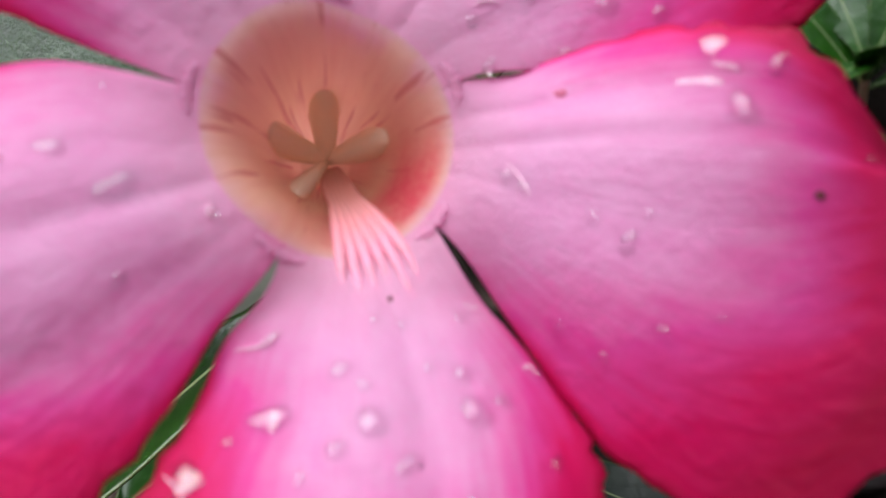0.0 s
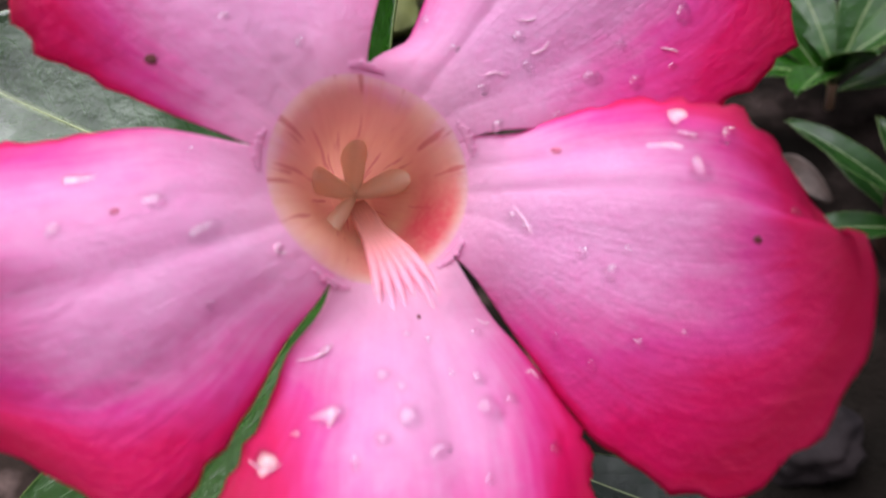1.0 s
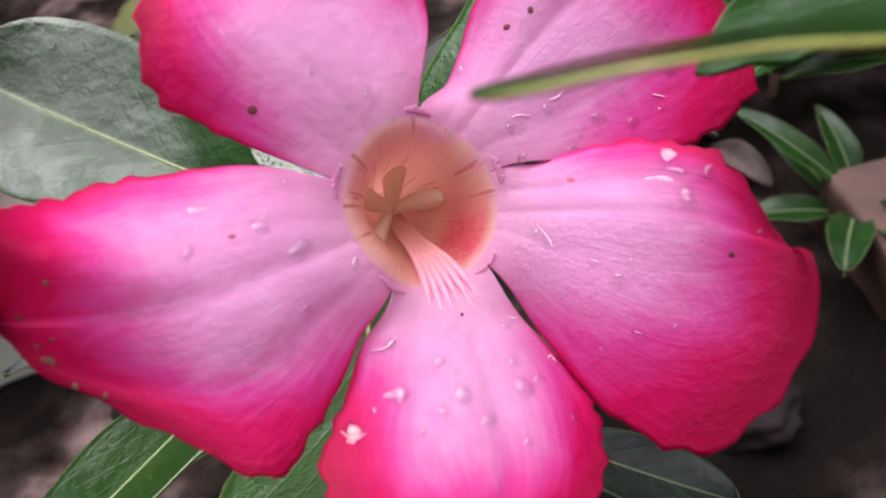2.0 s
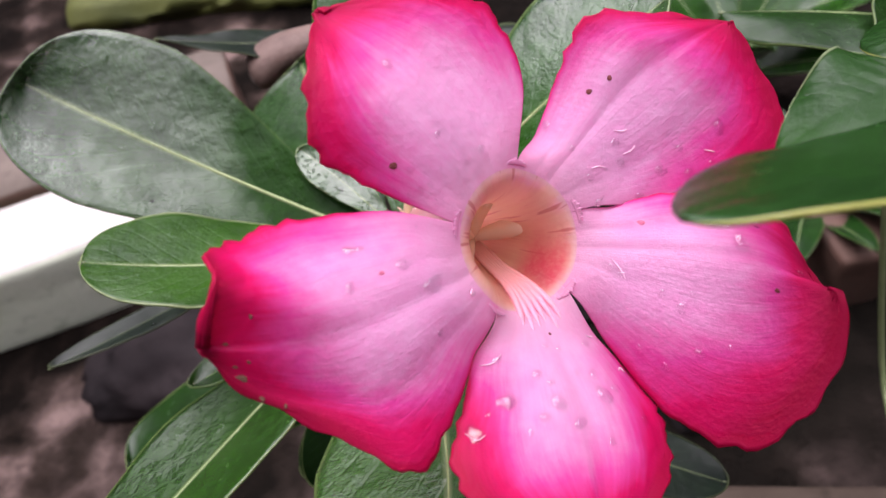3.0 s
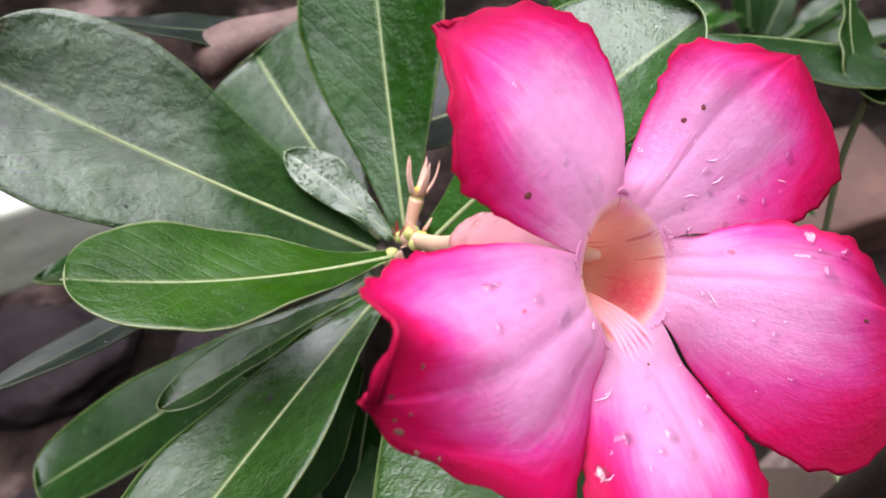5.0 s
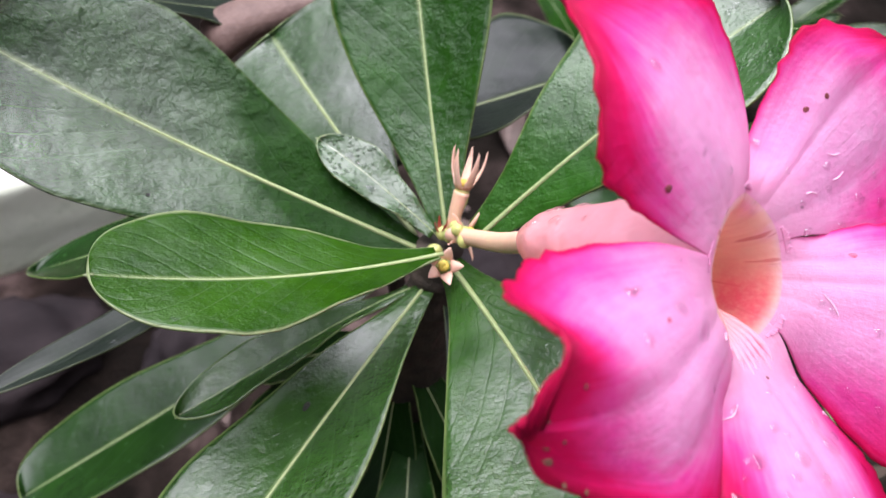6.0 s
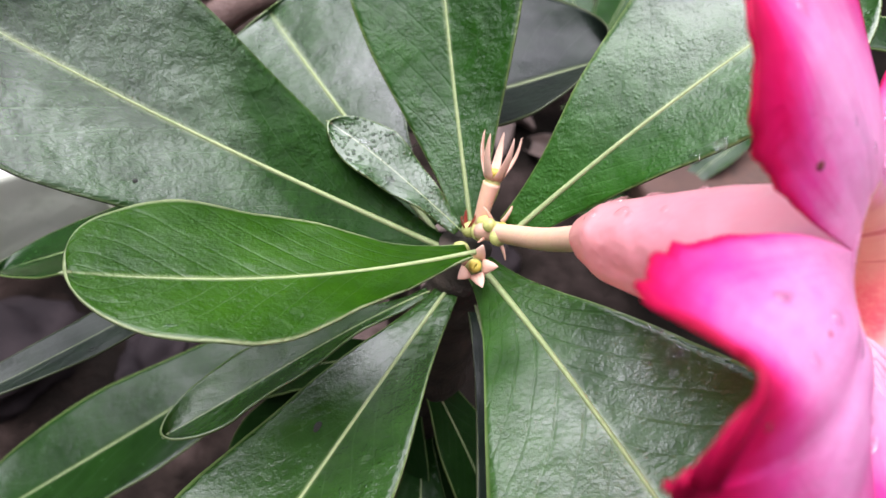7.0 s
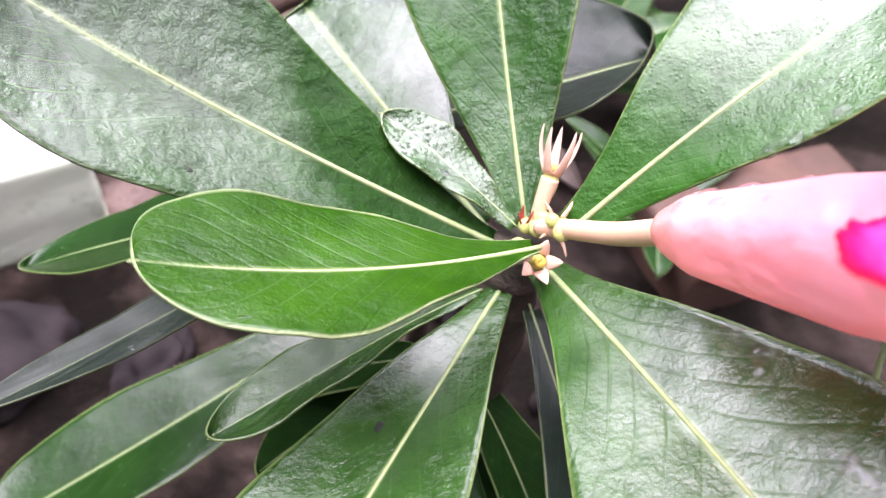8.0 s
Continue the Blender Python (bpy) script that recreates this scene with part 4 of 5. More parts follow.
# how far the crimson reaches in from the two edges and the tip of each lobe
TINT = [(0.98, 0.66, 0.84), (0.95, 0.9, 0.85), (0.58, 0.88, 0.80), (0.65, 0.8, 0.78), (0.85, 0.55, 0.8)]
ORDER = sorted(k["th"] for _, k in PETALS)
for i, (_, k) in enumerate(PETALS):
    u0 = (RIM - k["r0"]) / k["L"]
    us = u0 + (1 - u0) * length_steps(26, 0.62)
    us = np.minimum(us, 1)
    vs = np.sin(np.linspace(-1, 1, 61) * math.pi / 2) * 0.35 + np.linspace(-1, 1, 61) * 0.65
    U, V = np.meshgrid(us, vs, indexing="ij")
    P, Nn = petal_at(k, U, V)
    # the lobes are joined for the first few millimetres, and round the mouth
    at = ORDER.index(k["th"])
    lo, hi = (k["th"] + ORDER[at - 1] - (360 if at == 0 else 0)) / 2, (k["th"] + ORDER[(at + 1) % 5] + (360 if at == 4 else 0)) / 2
    for ii in range(U.shape[0]):
        rho = k["r0"] + k["L"] * U[ii, 0]
        join = max(0.0, min(1.0, 1 - (rho - RIM) / 5.0))
        join = join * join * (3 - 2 * join)
        if join > 0:
            for jj in range(U.shape[1]):
                v = V[ii, jj]
                aa = radians(k["th"] + v * ((hi - k["th"]) if v > 0 else (k["th"] - lo)) * (1.015 - 0.05 * max(0, (rho - RIM) / 5)))
                P[ii, jj] = P[ii, jj] * (1 - join) + rim_at(aa, rho) * join
    # torn, finely waved margin and soft pleats
    ph = i * 2.3
    out = P - petal_at(k, U * 0.7 + 0.12, np.zeros_like(V))[0]
    out /= np.maximum(np.linalg.norm(out, axis=-1, keepdims=True), 1e-9)
    m = np.clip((np.maximum(np.abs(V), U ** 3) - 0.8) / 0.2, 0, 1) * np.clip((U - 0.25) * 4, 0, 1)
    ang = np.arctan2(V, (U - 0.5) * 2)
    ragged = 0.26 * np.sin(ang * 47 + ph) + 0.26 * np.sin(ang * 29 + 2 * ph) + 0.25 * np.sin(ang * 13 + 3 * ph)
    P = P + out * (m ** 2 * ragged)[..., None]
    pleat = pleat_at(i, U, V) + 0.2 * np.sin(ang * 7 + ph) * m
    P = (P + Nn * pleat[..., None]) * MM
    me = sheet("petal", P, U, V * 0.5 + 0.5, 0.00045 * np.clip((k["r0"] + k["L"] * U - RIM) / 4, 0.03, 1), PETAL, True)
    neg, pos, end = TINT[i]
    rise = np.abs(V) ** 1.6 * np.where(V < 0, neg, pos) * np.clip(0.15 + U * 1.09, 0, 1)
    reach = np.maximum(rise, np.clip((U - 0.28) / 0.72, 0, 1) ** 1.9 * (end + 0.06))
    reach = np.clip(reach + 0.35 * np.minimum(rise, np.clip((U - 0.28) / 0.72, 0, 1)), 0, 1)
    reach = np.clip(reach + 0.3 * np.clip((np.maximum(np.abs(V), U ** 4) - 0.93) / 0.07, 0, 1) ** 2 * np.clip(U * 4 - 0.3, 0, 1), 0, 1)
    give(me, "margin", np.tile(reach.ravel(), 2))
    give(me, "base", np.tile(U.ravel(), 2))
    part("petal", me, flower)


def lobe_at(k, rho, deg):
    """The joined foot of a lobe, in mm, at a radius and a bearing."""
    at = ORDER.index(k["th"])
    lo, hi = (k["th"] + ORDER[at - 1] - (360 if at == 0 else 0)) / 2, (k["th"] + ORDER[(at + 1) % 5] + (360 if at == 4 else 0)) / 2
    deg = deg + 360 * round((k["th"] - deg) / 360)
    v = (deg - k["th"]) / ((hi - k["th"]) if deg > k["th"] else (k["th"] - lo))
    join = max(0.0, min(1.0, 1 - (rho - RIM) / 5.0))
    join = join * join * (3 - 2 * join)
    p = petal_at(k, np.array([(rho - k["r0"]) / k["L"]]), np.array([v]))[0][0]
    return p * (1 - join) + rim_at(radians(deg), rho) * join


# pale hairy ridges that run out of the throat onto the lowest lobe
for i in range(6):
    f = i - 2.5
    deg = -79.5 + f * 5.8
    a = radians(deg)
    low, across = ray_at(radians(-79)), ray_at(radians(11))
    wall = [axis_at(0.64) + low * 1.0 + across * (f * 0.22), axis_at(0.69) + low * 2.5 + across * (f * 0.42)]
    wall += [throat_at(t, a, 0.9 * t + 0.1) for t in (0.58, 0.46, 0.32, 0.20, 0.10, 0.02)]
    run = 2.5 + 0.7 * ((i * 2) % 3)
    ends = [lobe_at(b, RIM + run * w, deg) + AX * (0.12 - 0.25 * w) for w in (0.3, 0.65, 1.0)]
    pts = curve_points([w * MM for w in wall] + [e * MM for e in ends], 6)
    n = len(pts)
    me = tube_mesh("throat_ridge", pts, [MM * 0.56 * (0.5 + 0.5 * min(1, j / n * 2.2)) * (1 - 0.9 * (j / n) ** 5) for j in range(n)], RIDGE, 8, 0.2, i)
    give(me, "depth", [1 - j / (n - 1) for j in range(n) for _ in range(8)])
    part("throat_ridge", me, flower)

# ragged, downy scales of the corona, one in each notch between two lobes
for i in range(5):
    mid = ORDER[i] + ((ORDER[(i + 1) % 5] - ORDER[i]) % 360) / 2
    us, vs = np.linspace(0, 1, 7), np.linspace(-1, 1, 49)
    U, V = np.meshgrid(us, vs, indexing="ij")
    P = np.empty((7, 49, 3))
    for ii, u in enumerate(us):
        for jj, v in enumerate(vs):
            a = radians(mid + 10 * v)
            tooth = 0.35 * math.sin(37 * v + i) + 0.3 * math.sin(19 * v + 2 * i) + 0.25 * math.sin(11 * v + 3 * i)
            far = (0.6 + 0.25 * tooth * u) * math.cos(v * 1.35) ** 0.6
            P[ii, jj] = (rim_at(a, RIM + 0.5 + far * u) + AX * (0.02 + 0.06 * u * math.cos(v * 1.2) + 0.14 * tooth * u * u)) * MM
    part("corona_scale", sheet("corona_scale", P, U, V * 0.5 + 0.5, 0.00016, CORONA), flower, "pale pink downy scale with a fringed edge")

# the cone of anthers deep in the throat
for i, a in enumerate((12, 88, 158, 226)):
    a = radians(a)
    wide = 1.0 if i < 3 else 0.7
    root = throat_at(0.56 if i < 3 else 0.64, a, -0.55)
    mid = throat_at(0.72, a, 0.1)
    tip = axis_at(0.645) + ray_at(a) * 0.2
    pts = curve_points([root * MM, mid * MM, tip * MM], 6)
    part("anther", tube_mesh("anther", pts, [MM * wide * (1.35 * math.sin(0.35 + 2.5 * (j / 12) ** 0.85) ** 0.8 + 0.08) for j in range(13)], ANTHER, 12, 0.08, i), flower)

part("pedicel", tube_mesh("pedicel", curve_points([(0.0018, -0.004, 0.3025), (0.0045, -0.0085, 0.3075), (0.0085, -0.0155, 0.315), TUBE_END * MM + AX * 0.0004], 8), [MM * (1.40 + 0.02 * i) for i in range(25)], PEDICEL, 14), plant, "pale green and pink flower stalk")


def sepal_mesh(name, root, tip, width, out, material, sharp=0.95):
    """A pointed, cupped sepal from root to tip."""
    root, tip, out = Vector(root), Vector(tip), Vector(out).normalized()
    d = tip - root
    side = d.cross(out).normalized()
    us, vs = np.linspace(0, 1, 10), np.linspace(-1, 1, 7)
    U, V = np.meshgrid(us, vs, indexing="ij")
    P = np.empty((10, 7, 3))
    for i, u in enumerate(us):
        w = width * (1 - u) ** sharp * (0.9 + 0.5 * u)
        for j, v in enumerate(vs):
            P[i, j] = root + d * u + out * (0.09 * d.length * math.sin(u * 3.1)) + side * (w * v + 0.0001) - out * (0.35 * w * v * v)
    return sheet(name, P, U, V * 0.5 + 0.5, 0.00025, material)


def spent_calyx(base, up, core_r, reach, width, flare, label, material=SEPAL):
    base, up = Vector(base), Vector(up).normalized()
    s1 = up.orthogonal().normalized()
    s2 = up.cross(s1)
    n = 8
    pts = [base + up * (core_r * 3.2 * (t / n - 0.88)) for t in range(n + 1)]
    cal = part("spent_calyx", tube_mesh("spent_calyx", pts, [core_r * (0.75 + 0.3 * math.sin(3.0 * t / n)) for t in range(n + 1)], BUD, 14), plant, label)
    for i in range(5):
        a = 2 * math.pi * i / 5 + 0.4
        o = s1 * math.cos(a) + s2 * math.sin(a)
        part("sepal", sepal_mesh("sepal", base + o * core_r, base + o * (core_r + reach * flare) + up * reach * (1 - 0.9 * flare), width, o if flare < 0.5 else up, material), cal)
    part("core", tube_mesh("core", [base + up * (core_r * 0.8 * t) for t in (0.4, 1.2, 1.5, 1.4)], [core_r * k for k in (0.8, 0.75, 0.5, 0.25)], BUD_CORE, 14), cal)
    return cal


spent_calyx((-0.0001, -0.0127, 0.3044), (0.0, -0.60, 0.8), 0.0013, 0.0036, 0.0014, 0.62, "star-shaped pink spent calyx with yellow core")
spent_calyx((0.0046, -0.0045, 0.3035), (0.35, -0.5, 0.75), 0.0016, 0.0042, 0.00045, 0.85, "small curled calyx round the flower stalk", PEDICEL)
# upright dusty pink calyx on its own stalk
part("calyx_stalk", tube_mesh("calyx_stalk", curve_points([(0.0022, -0.0005, 0.2995), (0.0030, 0.0018, 0.3035), (0.0038, 0.0036, 0.3062)], 6), [MM * (1.15 + 0.035 * i) for i in range(13)], PEDICEL, 12), plant)
spent_calyx((0.0040, 0.0042, 0.3066), (0.14, 0.55, 0.78), 0.0014, 0.0095, 0.0010, 0.20, "upright dusty pink calyx with pointed sepals")
for i, (x, y, z, rr) in enumerate([(0.0006, -0.0012, 0.2995, 1.5), (0.0020, -0.0030, 0.3010, 1.6), (0.0024, -0.0066, 0.3072, 1.2), (0.0036, -0.0088, 0.3068, 1.4), (0.0046, -0.0062, 0.3046, 1.2), (-0.0012, -0.0055, 0.2990, 1.7), (0.0030, -0.0010, 0.3012, 1.5)]):
    pts = [Vector((x, y, z)) + Vector((0.1, -0.35, 0.93)) * (rr * MM * 2 * (t - 0.5)) for t in np.linspace(0, 1, 9)]
    part("bud", tube_mesh("bud", pts, [rr * MM * max(0.12, math.sin(math.pi * (0.06 + 0.88 * t))) for t in np.linspace(0, 1, 9)], BUD, 14), plant)
for i in range(4):
    o = Vector((math.cos(i * 1.7), math.sin(i * 1.7), 0)) * 0.0006
    part("bud_scale", sepal_mesh("bud_scale", Vector((0.0, -0.001, 0.3002)) + o, Vector((0.0, -0.0004, 0.3025)) + o * 2, 0.0004, o, RED_TIP), plant)

# withered brown leaf rolled up behind the whorl
us, vs = np.linspace(0, 1, 20), np.linspace(-1, 1, 15)
U, V = np.meshgrid(us, vs, indexing="ij")
roll_r = 0.0078 * np.sqrt(np.clip(1 - (1 - np.clip(U / 0.14, 0, 1)) ** 2, 0.01, 1)) * (1 - 0.62 * U) + 0.0004
ang = V * 2.3
axis_a, axis_b = np.array([-0.0585, 0.0715, 0.2850]), np.array([-0.0270, 0.0850, 0.2960])
dd = (axis_b - axis_a) / np.linalg.norm(axis_b - axis_a)
sx = np.cross(dd, [0, 0, 1.0])
sx /= np.linalg.norm(sx)
sz = np.cross(sx, dd)
P = axis_a + (axis_b - axis_a) * U[..., None] + sx * (roll_r * np.sin(ang))[..., None] + sz * (roll_r * np.cos(ang) * 0.7 + 0.002 * np.sin(U * 5))[..., None]
part("withered_leaf", sheet("withered_leaf", P, U, V * 0.5 + 0.5, 0.0005, DRY), plant, "brown withered leaf rolled into a tube")

# ---- water, specks and blemishes ----
def dome_mesh(name, seed, material, flat=0.55):
    """A low drop of unit radius with an uneven outline."""
    rr = random.Random(seed)
    ph = [rr.uniform(0, 6.28) for _ in range(3)]
    verts, faces, sides, rows = [], [], 16, 5
    for i in range(rows):
        t = i / rows
        for s in range(sides):
            a = 2 * math.pi * s / sides
            w = 1 + 0.10 * math.sin(2 * a + ph[0]) + 0.06 * math.sin(3 * a + ph[1])
            verts.append((math.cos(a) * w * math.cos(t * 1.5), math.sin(a) * w * math.cos(t * 1.5), flat * math.sin(t * 1.5) - 0.18))
    verts.append((0, 0, flat - 0.18))
    for i in range(rows - 1):
        for s in range(sides):
            t = (s + 1) % sides
            faces.append((i * sides + s, i * sides + t, (i + 1) * sides + t, (i + 1) * sides + s))
    top = len(verts) - 1
    for s in range(sides):
        faces.append(((rows - 1) * sides + s, (rows - 1) * sides + (s + 1) % sides, top))
    faces.append(tuple(range(sides - 1, -1, -1)))
    return mesh_of(name, verts, faces, material)


DROPS = [dome_mesh("water_drop", i, WATER, 0.5) for i in range(4)]
PUDDLES = [dome_mesh("water_drop", i + 20, WATER_FILM, 0.32) for i in range(4)]


def stand(at, normal, size, spin=0.0, stretch=1.0):
    z = Vector(normal).normalized()
    x = z.orthogonal().normalized()
    m = Matrix((x, z.cross(x), z)).transposed().to_4x4()
    return Matrix.Translation(at) @ m @ pose(0, 0, 0, 0, 0, spin) @ Matrix.Diagonal((size * stretch, size, size, 1))


def on(fn, k, u, v, scale):
    e = 0.004
    p = [fn(k, np.array([u + a]), np.array([v + c]))[0][0] * scale for a, c in ((0, 0), (e, 0), (0, e))]
    n = np.cross(p[1] - p[0], p[2] - p[0])
    n /= np.linalg.norm(n)
    if fn is petal_at and n @ AX < 0 or fn is blade_at and n[2] < 0:
        n = -n
    if fn is petal_at:
        p[0] = p[0] + n * pleat_at([q is k for _, q in PETALS].index(True), u, v) * MM
    return Vector(p[0] + n * 0.00022), Vector(n)


count = [0]


def drop(fn, k, u, v, size, scale, label, group, stretch=1.0):
    at, n = on(fn, k, u, v, scale)
    count[0] += 1
    ob = new("water_drop", (DROPS if fn is petal_at else PUDDLES)[count[0] % 4])
    ob.matrix_world = stand(at, n, size * MM, count[0] * 67.0, stretch)
    tagged(ob, label, "water drop", group)


def petal_drops(k, rows):
    for u, v, s in rows:
        drop(petal_at, k, u, v, s * 1.05, MM, "clear rain drop on a pink petal", "rain drops on the petals", 1.0 + (count[0] % 3) * 0.18)


petal_drops(l, [(0.209, -0.816, 0.4), (0.323, -0.381, 0.8), (0.264, -0.119, 1.05), (0.434, -0.619, 0.75), (0.404, -0.627, 0.5), (0.502, -0.324, 0.6), (0.332, 0.414, 0.5), (0.153, 0.275, 0.4)])
petal_drops(r, [(0.621, 0.267, 0.95), (0.705, 0.677, 0.75), (0.421, -0.373, 0.75), (0.362, -0.324, 0.55), (0.451, -0.250, 0.5), (0.408, -0.767, 0.5), (0.485, -0.586, 0.55), (0.332, -0.800, 0.55), (0.884, 0.176, 0.4), (0.565, -0.504, 0.3), (0.200, -0.217, 0.5), (0.234, -0.283, 0.6)])
petal_drops(b, [(0.408, -0.603, 1.1), (0.434, -0.119, 1.1), (0.421, 0.431, 1.15), (0.311, -0.258, 0.6), (0.328, 0.447, 0.75), (0.349, -0.144, 0.45), (0.527, 0.021, 0.75), (0.485, -0.258, 0.7), (0.192, 0.660, 0.5), (0.540, 0.783, 0.55), (0.200, 0.160, 0.45), (0.455, -0.742, 0.4), (0.531, -0.390, 0.45), (0.400, 0.603, 0.65), (0.226, -0.701, 0.6), (0.510, -0.849, 0.8), (0.187, -0.045, 0.4), (0.608, 0.316, 0.5), (0.311, 0.234, 0.35), (0.332, 0.980, 0.5)])
petal_drops(ur, [(0.591, -0.611, 0.9), (0.353, -0.644, 0.75), (0.404, -0.750, 0.8), (0.451, -0.554, 0.5), (0.234, -0.857, 0.5), (0.179, -0.357, 0.5), (0.281, -0.406, 0.6), (0.323, -0.209, 0.55), (0.264, 0.882, 0.7), (0.221, 0.152, 0.4), (0.128, -0.816, 0.5), (0.480, -0.759, 0.45)])
petal_drops(ul, [(0.187, -0.193, 0.5), (0.340, 0.168, 0.45), (0.646, 0.012, 0.8)])


def water_patch(k, u, v, ru, rv, seed, fn=None, label="shining film of rain water clinging to a pink petal"):
    """A film of water that clings to a petal or leaf, with a lobed outline."""
    fn, scale, film = (fn, 1.0, WATER_FILM) if fn else (petal_at, MM, WATER_BRIGHT)
    verts, faces, sides, rows = [], [], 36, 5
    for i in range(rows, 0, -1):
        t = i / rows
        for s in range(sides):
            a = 2 * math.pi * s / sides
            w = 1 + 0.22 * math.sin(2 * a + seed) + 0.14 * math.sin(3 * a + 2 * seed) + 0.06 * math.sin(7 * a + seed)
            at, n = on(fn, k, u + ru * w * t * math.cos(a), v + rv * w * t * math.sin(a), scale)
            verts.append(at + n * (0.00030 * (1 - t ** 3) - 0.0002))
    at, n = on(fn, k, u, v, scale)
    verts.append(at + n * 0.00010)
    for i in range(rows - 1):
        for s in range(sides):
            t = (s + 1) % sides
            faces.append((i * sides + s, i * sides + t, (i + 1) * sides + t, (i + 1) * sides + s))
    for s in range(sides):
        faces.append(((rows - 1) * sides + s, (rows - 1) * sides + (s + 1) % sides, rows * sides))
    tagged(new("water_patch", mesh_of("water_patch", verts, faces, film)), label, "water")


for k, u, v, ru, rv, seed in ((r, 0.585, 0.78, 0.030, 0.17, 0.4), (r, 0.545, 0.485, 0.070, 0.07, 1.9), (r, 0.605, 0.585, 0.036, 0.06, 2.8), (b, 0.523, -0.820, 0.028, 0.09, 1.2), (b, 0.412, -0.57, 0.035, 0.06, 0.9), (l, 0.430, -0.63, 0.03, 0.045, 2.2)):
    water_patch(k, u, v, ru, rv, seed)

for k, u, v, ru, rv, seed in ((leaf_e, 0.40, 0.86, 0.030, 0.08, 0.7), (leaf_e, 0.43, 0.74, 0.022, 0.13, 2.6), (leaf_e, 0.635, 0.55, 0.040, 0.17, 1.1), (leaf_d, 0.46, -0.88, 0.050, 0.06, 0.5), (leaf_d, 0.60, -0.86, 0.025, 0.07, 2.0), (leaf_s, 0.72, -0.10, 0.060, 0.18, 1.5), (leaf_s, 0.50, 0.40, 0.045, 0.20, 0.2), (leaf_l, 0.79, 0.80, 0.035, 0.08, 1.0)):
    water_patch(k, u, v, ru, rv, seed, blade_at, "clear puddle of rain water on a green leaf")

# pale fibres stuck to the wet petals
for i, (k, ends) in enumerate(((b, ((0.149, 0.775), (0.166, 0.85), (0.158, 0.94))), (r, ((0.205, -0.12), (0.232, -0.22), (0.251, -0.308))), (b, ((0.245, -0.898), (0.240, -0.742), (0.205, -0.66))), (b, ((0.322, 0.86), (0.312, 0.92), (0.335, 0.93))), (b, ((0.515, -0.92), (0.54, -0.82), (0.525, -0.75))), (ur, ((0.205, -0.27), (0.223, -0.30), (0.235, -0.36))), (ur, ((0.350, -0.12), (0.366, -0.176), (0.382, -0.185))), (ur, ((0.305, -0.345), (0.328, -0.362), (0.355, -0.345))), (ur, ((0.498, -0.66), (0.506, -0.685), (0.514, -0.715))), (l, ((0.150, 0.20), (0.165, 0.27), (0.160, 0.33))))):
    line = curve_points([on(petal_at, k, u, v, MM)[0] + on(petal_at, k, u, v, MM)[1] * 0.00012 for u, v in ends], 8)
    part("fibre", tube_mesh("fibre", line, [MM * (0.025 + 0.055 * math.sin(math.pi * (j + 1) / 18)) for j in range(17)], HAIR, 8, 0.3, i), flower)

for k, u, v, s in [(leaf_l, 0.764, 0.816, 0.75), (leaf_l, 0.814, 0.82, 0.5), (leaf_s, 0.768, -0.158, 1.1), (leaf_s, 0.493, 0.492, 0.9), (leaf_e, 0.352, 0.931, 1.0), (leaf_e, 0.37, 0.95, 0.8), (leaf_e, 0.624, 0.552, 1.9), (leaf_e, 0.60, 0.50, 1.2), (leaf_e, 0.419, 0.83, 1.4), (leaf_e, 0.405, 0.64, 0.25), (leaf_e, 0.533, 0.775, 0.25),
                   (leaf_d, 0.604, -0.864, 1.5), (leaf_d, 0.44, -0.95, 1.2), (leaf_d, 0.794, -0.502, 0.9), (leaf_d, 0.50, -0.94, 1.3), (leaf_i, 0.756, 0.70, 0.9), (leaf_d, 0.92, 0.331, 0.9), (leaf_d, 0.89, 0.25, 0.8), (leaf_d, 0.88, -0.2, 0.6)]:
    drop(blade_at, k, u, v, s * 0.8, 1.0, "clear rain drop on a green leaf", "rain drops on the leaves", 1.3)

for i in range(22):
    s, a = 0.06 + 0.026 * (i * 5 % 22), radians(50 + (i * 37) % 220)
    p0, p1, p2 = (tube_at(s + ds, a + da) * MM for ds, da in ((0, 0), (0.02, 0), (0, 0.1)))
    n = np.cross(p1 - p0, p2 - p0)
    n = n / np.linalg.norm(n)
    n = n if n @ (p0 - axis_at(s) * MM) > 0 else -n
    if n[2] < 0.35:
        continue
    ob = new("water_drop", DROPS[i % 4])
    ob.matrix_world = stand(Vector(p0 + n * 0.00006), n, (0.55 + 0.18 * (i % 4)) * MM, i * 50.0, 1.25)
    tagged(ob, "clear rain drop on the pink flower tube", "water drop", "rain drops on the flower tube")

SPOT = dome_mesh("blemish", 11, BLEMISH, 0.26)
SPOT_PALE = dome_mesh("blemish", 12, BLEMISH_PALE, 0.26)
SPOT_RED = dome_mesh("blemish", 14, BLEMISH_RED, 0.2)
SPOT_BLACK = dome_mesh("speck", 13, SPECK, 0.3)


def spot(parent, me, fn, k, u, v, size, scale, stretch=1.0):
    at, n = on(fn, k, u, v, scale)
    ob = part("blemish", me, parent)
    ob.matrix_basis = stand(at + n * 0.0001, n, size * MM, u * 900, stretch)


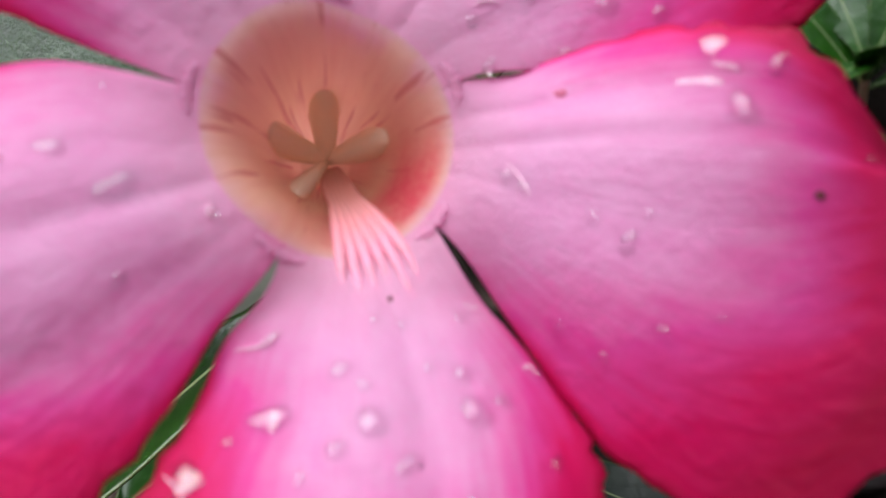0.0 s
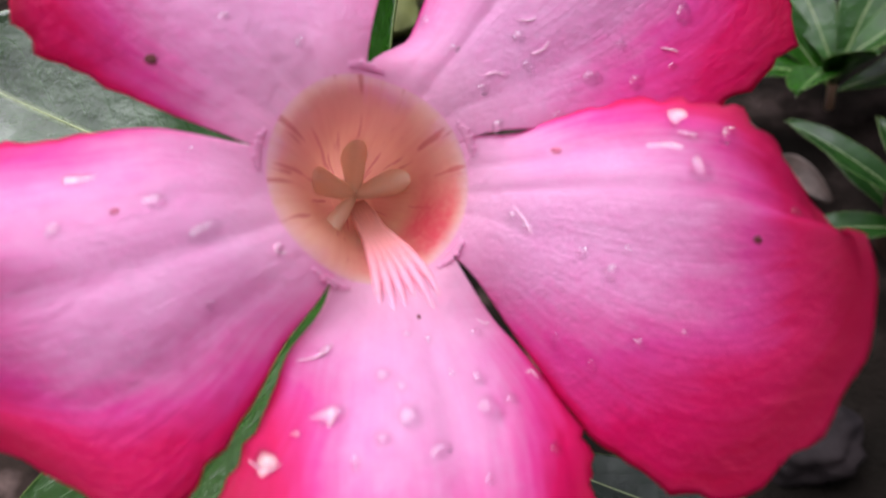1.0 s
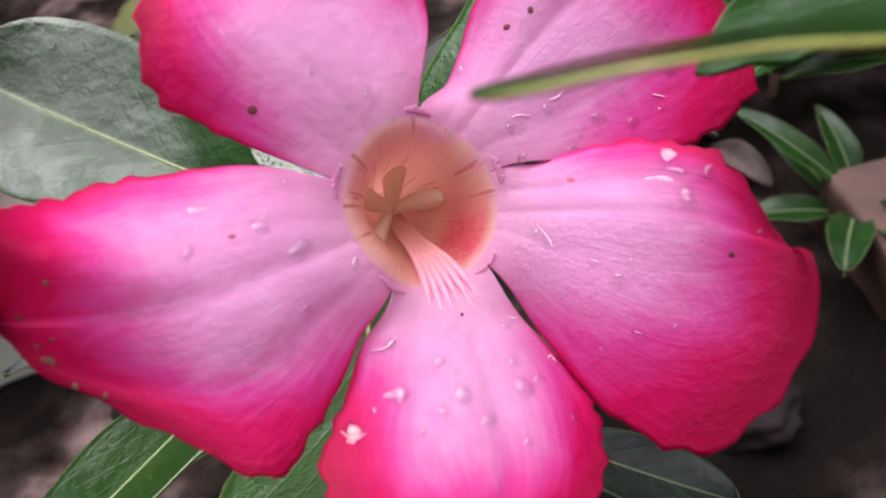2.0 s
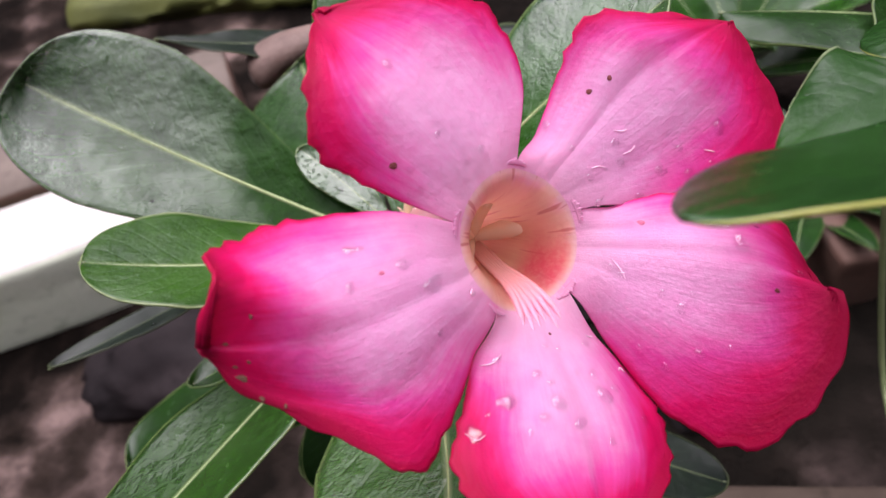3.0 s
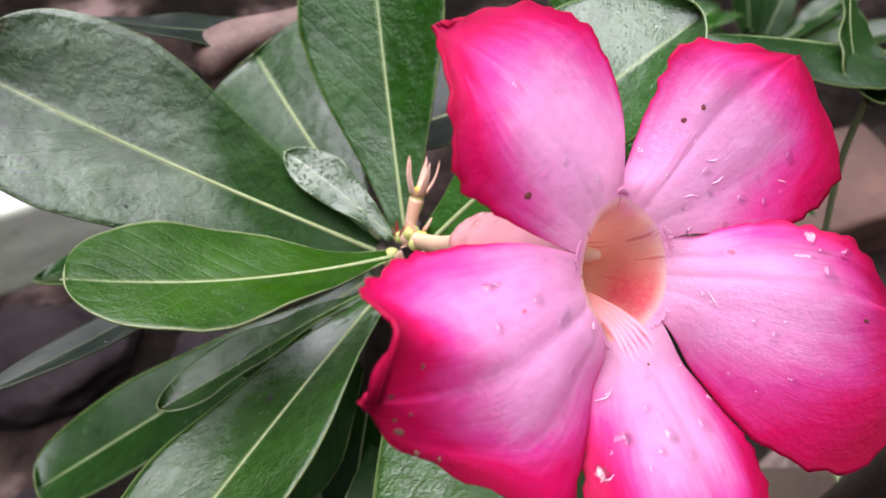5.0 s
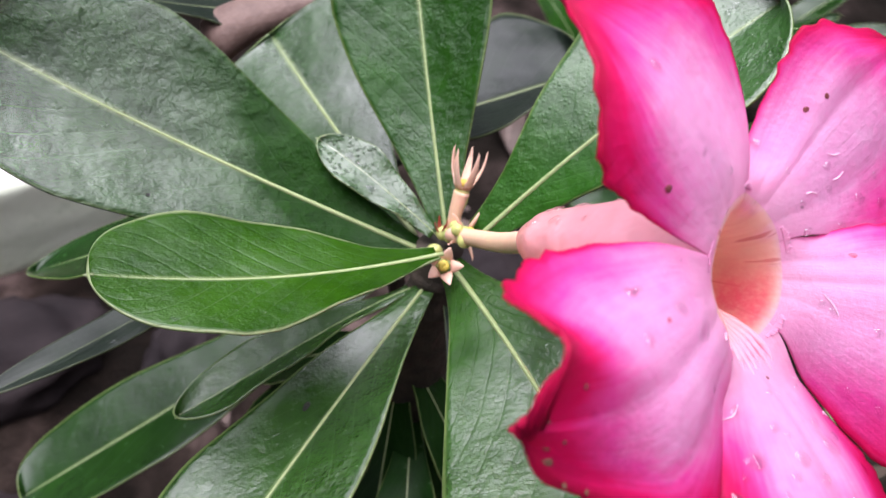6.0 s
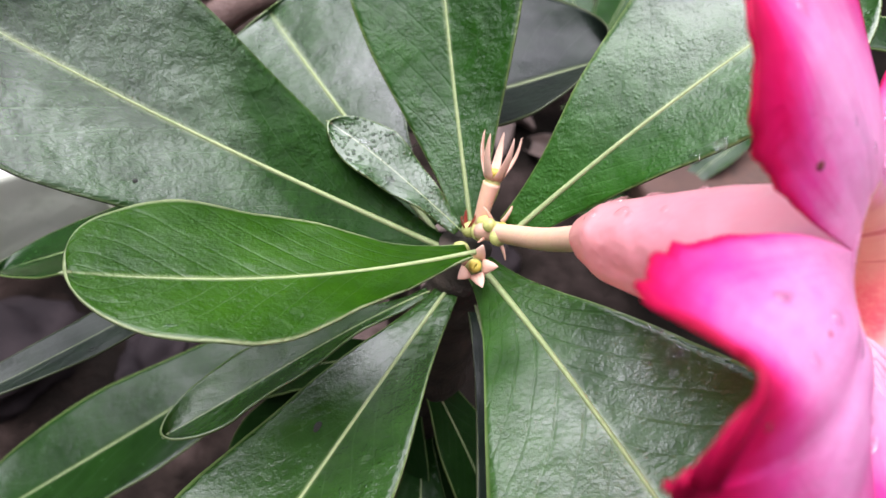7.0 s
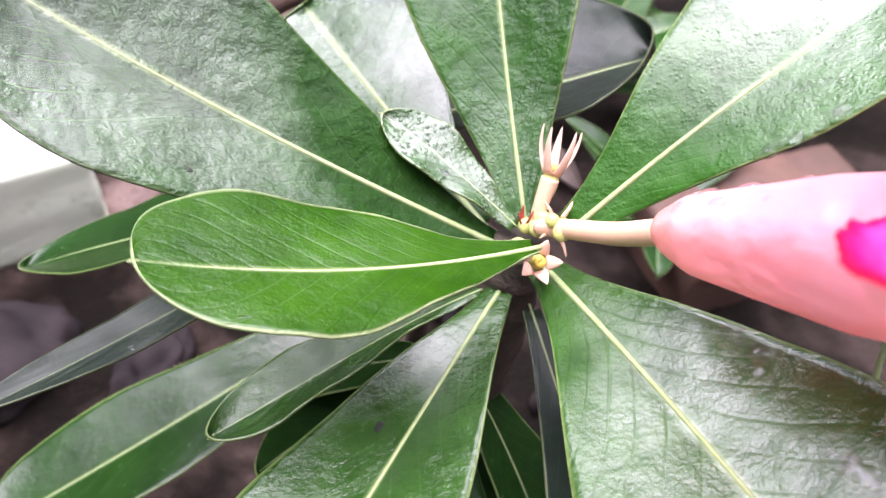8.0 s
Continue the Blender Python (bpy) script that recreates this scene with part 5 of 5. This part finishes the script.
for k, u, v, s in [(ul, 0.378, 0.734, 0.45), (ur, 0.412, 0.480, 0.38), (ur, 0.485, 0.349, 0.36), (b, 0.132, 0.144, 0.22), (r, 0.112, 0.95, 0.45), (r, 0.735, -0.152, 0.3)]:
    spot(flower, SPOT, petal_at, k, u, v, s, MM)
for u, v, s in [(0.863, -0.250, 0.2), (0.935, -0.037, 0.2), (0.905, 0.570, 0.36), (0.884, 0.873, 0.25), (0.841, 0.816, 0.2), (0.914, 0.349, 0.2), (0.875, 0.185, 0.18), (0.915, 0.60, 0.2)]:
    spot(flower, SPOT_PALE, petal_at, l, u, v, s, MM, 1.5)
spot(flower, SPOT_RED, petal_at, r, 0.311, 0.570, 0.36, MM, 1.5)
spot(flower, SPOT_RED, petal_at, l, 0.395, -0.365, 0.26, MM, 1.3)
spot(plant, SPOT_BLACK, blade_at, leaf_f, 0.426, -0.373, 0.6, 1.0, 1.5)
spot(plant, SPOT_PALE, blade_at, leaf_a, 0.324, -0.77, 0.5, 1.0, 1.3)
spot(plant, SPOT_BLACK, blade_at, leaf_a, 0.584, 0.714, 0.35, 1.0)

leaf_v_tip = Vector(blade_at(leaf_v, np.array([0.93]), np.array([0.0]))[0][0])


def low_plant(x, y, count, reach, width, rise, material, label, seed):
    """A rosette of arching leaves on a short stem, rooted in the soil."""
    rr = random.Random(seed)
    herb = new("seedling")
    herb.location = (x, y, GROUND)
    tagged(herb, label, "plant", "small plants in the bed")
    part("stem", tube_mesh("stem", [(x, y, GROUND - 0.01), (x, y, GROUND + 0.02), (x + 0.002, y, GROUND + 0.05)], [0.004, 0.0035, 0.0025], PEDICEL, 10), herb)
    for i in range(count):
        k = dict(x=x * 1000, y=y * 1000, z=GROUND * 1000 + 14 + 30 * i / count, yaw=i * 137.5 + rr.uniform(-14, 14), pitch=rise + rr.uniform(-12, 16), roll=rr.uniform(-14, 14), L=reach * rr.uniform(0.75, 1.15), bend=rr.uniform(-8, 8), h2=-10, h3=-14, tw=rr.uniform(-12, 12), W=width * rr.uniform(0.8, 1.15), asym=0.02, um=0.55, p=1.7, c=2, b0=1.4)
        blade(herb, "", k, material)


low_plant(0.215, 0.30, 11, 95, 13, 30, LEAF_SHADE, "small leafy green plant growing out of the soil", 2)
low_plant(0.185, 0.47, 9, 120, 22, 42, LEAF_DULL, "pale broad-leaved green plant in the bed", 4)
low_plant(0.315, 0.47, 9, 130, 16, 48, LEAF_DEEP, "dark upright leafy plant in the bed", 6)
part("leaf_stalk", tube_mesh("leaf_stalk", curve_points([leaf_v_tip, leaf_v_tip + Vector((0.004, -0.004, -0.03)), leaf_v_tip + Vector((0.02, -0.02, -0.10)), Vector((0.1245, -0.028, 0.215))], 8), [0.0009] * 25, MIDRIB_DIM, 8), shoot)
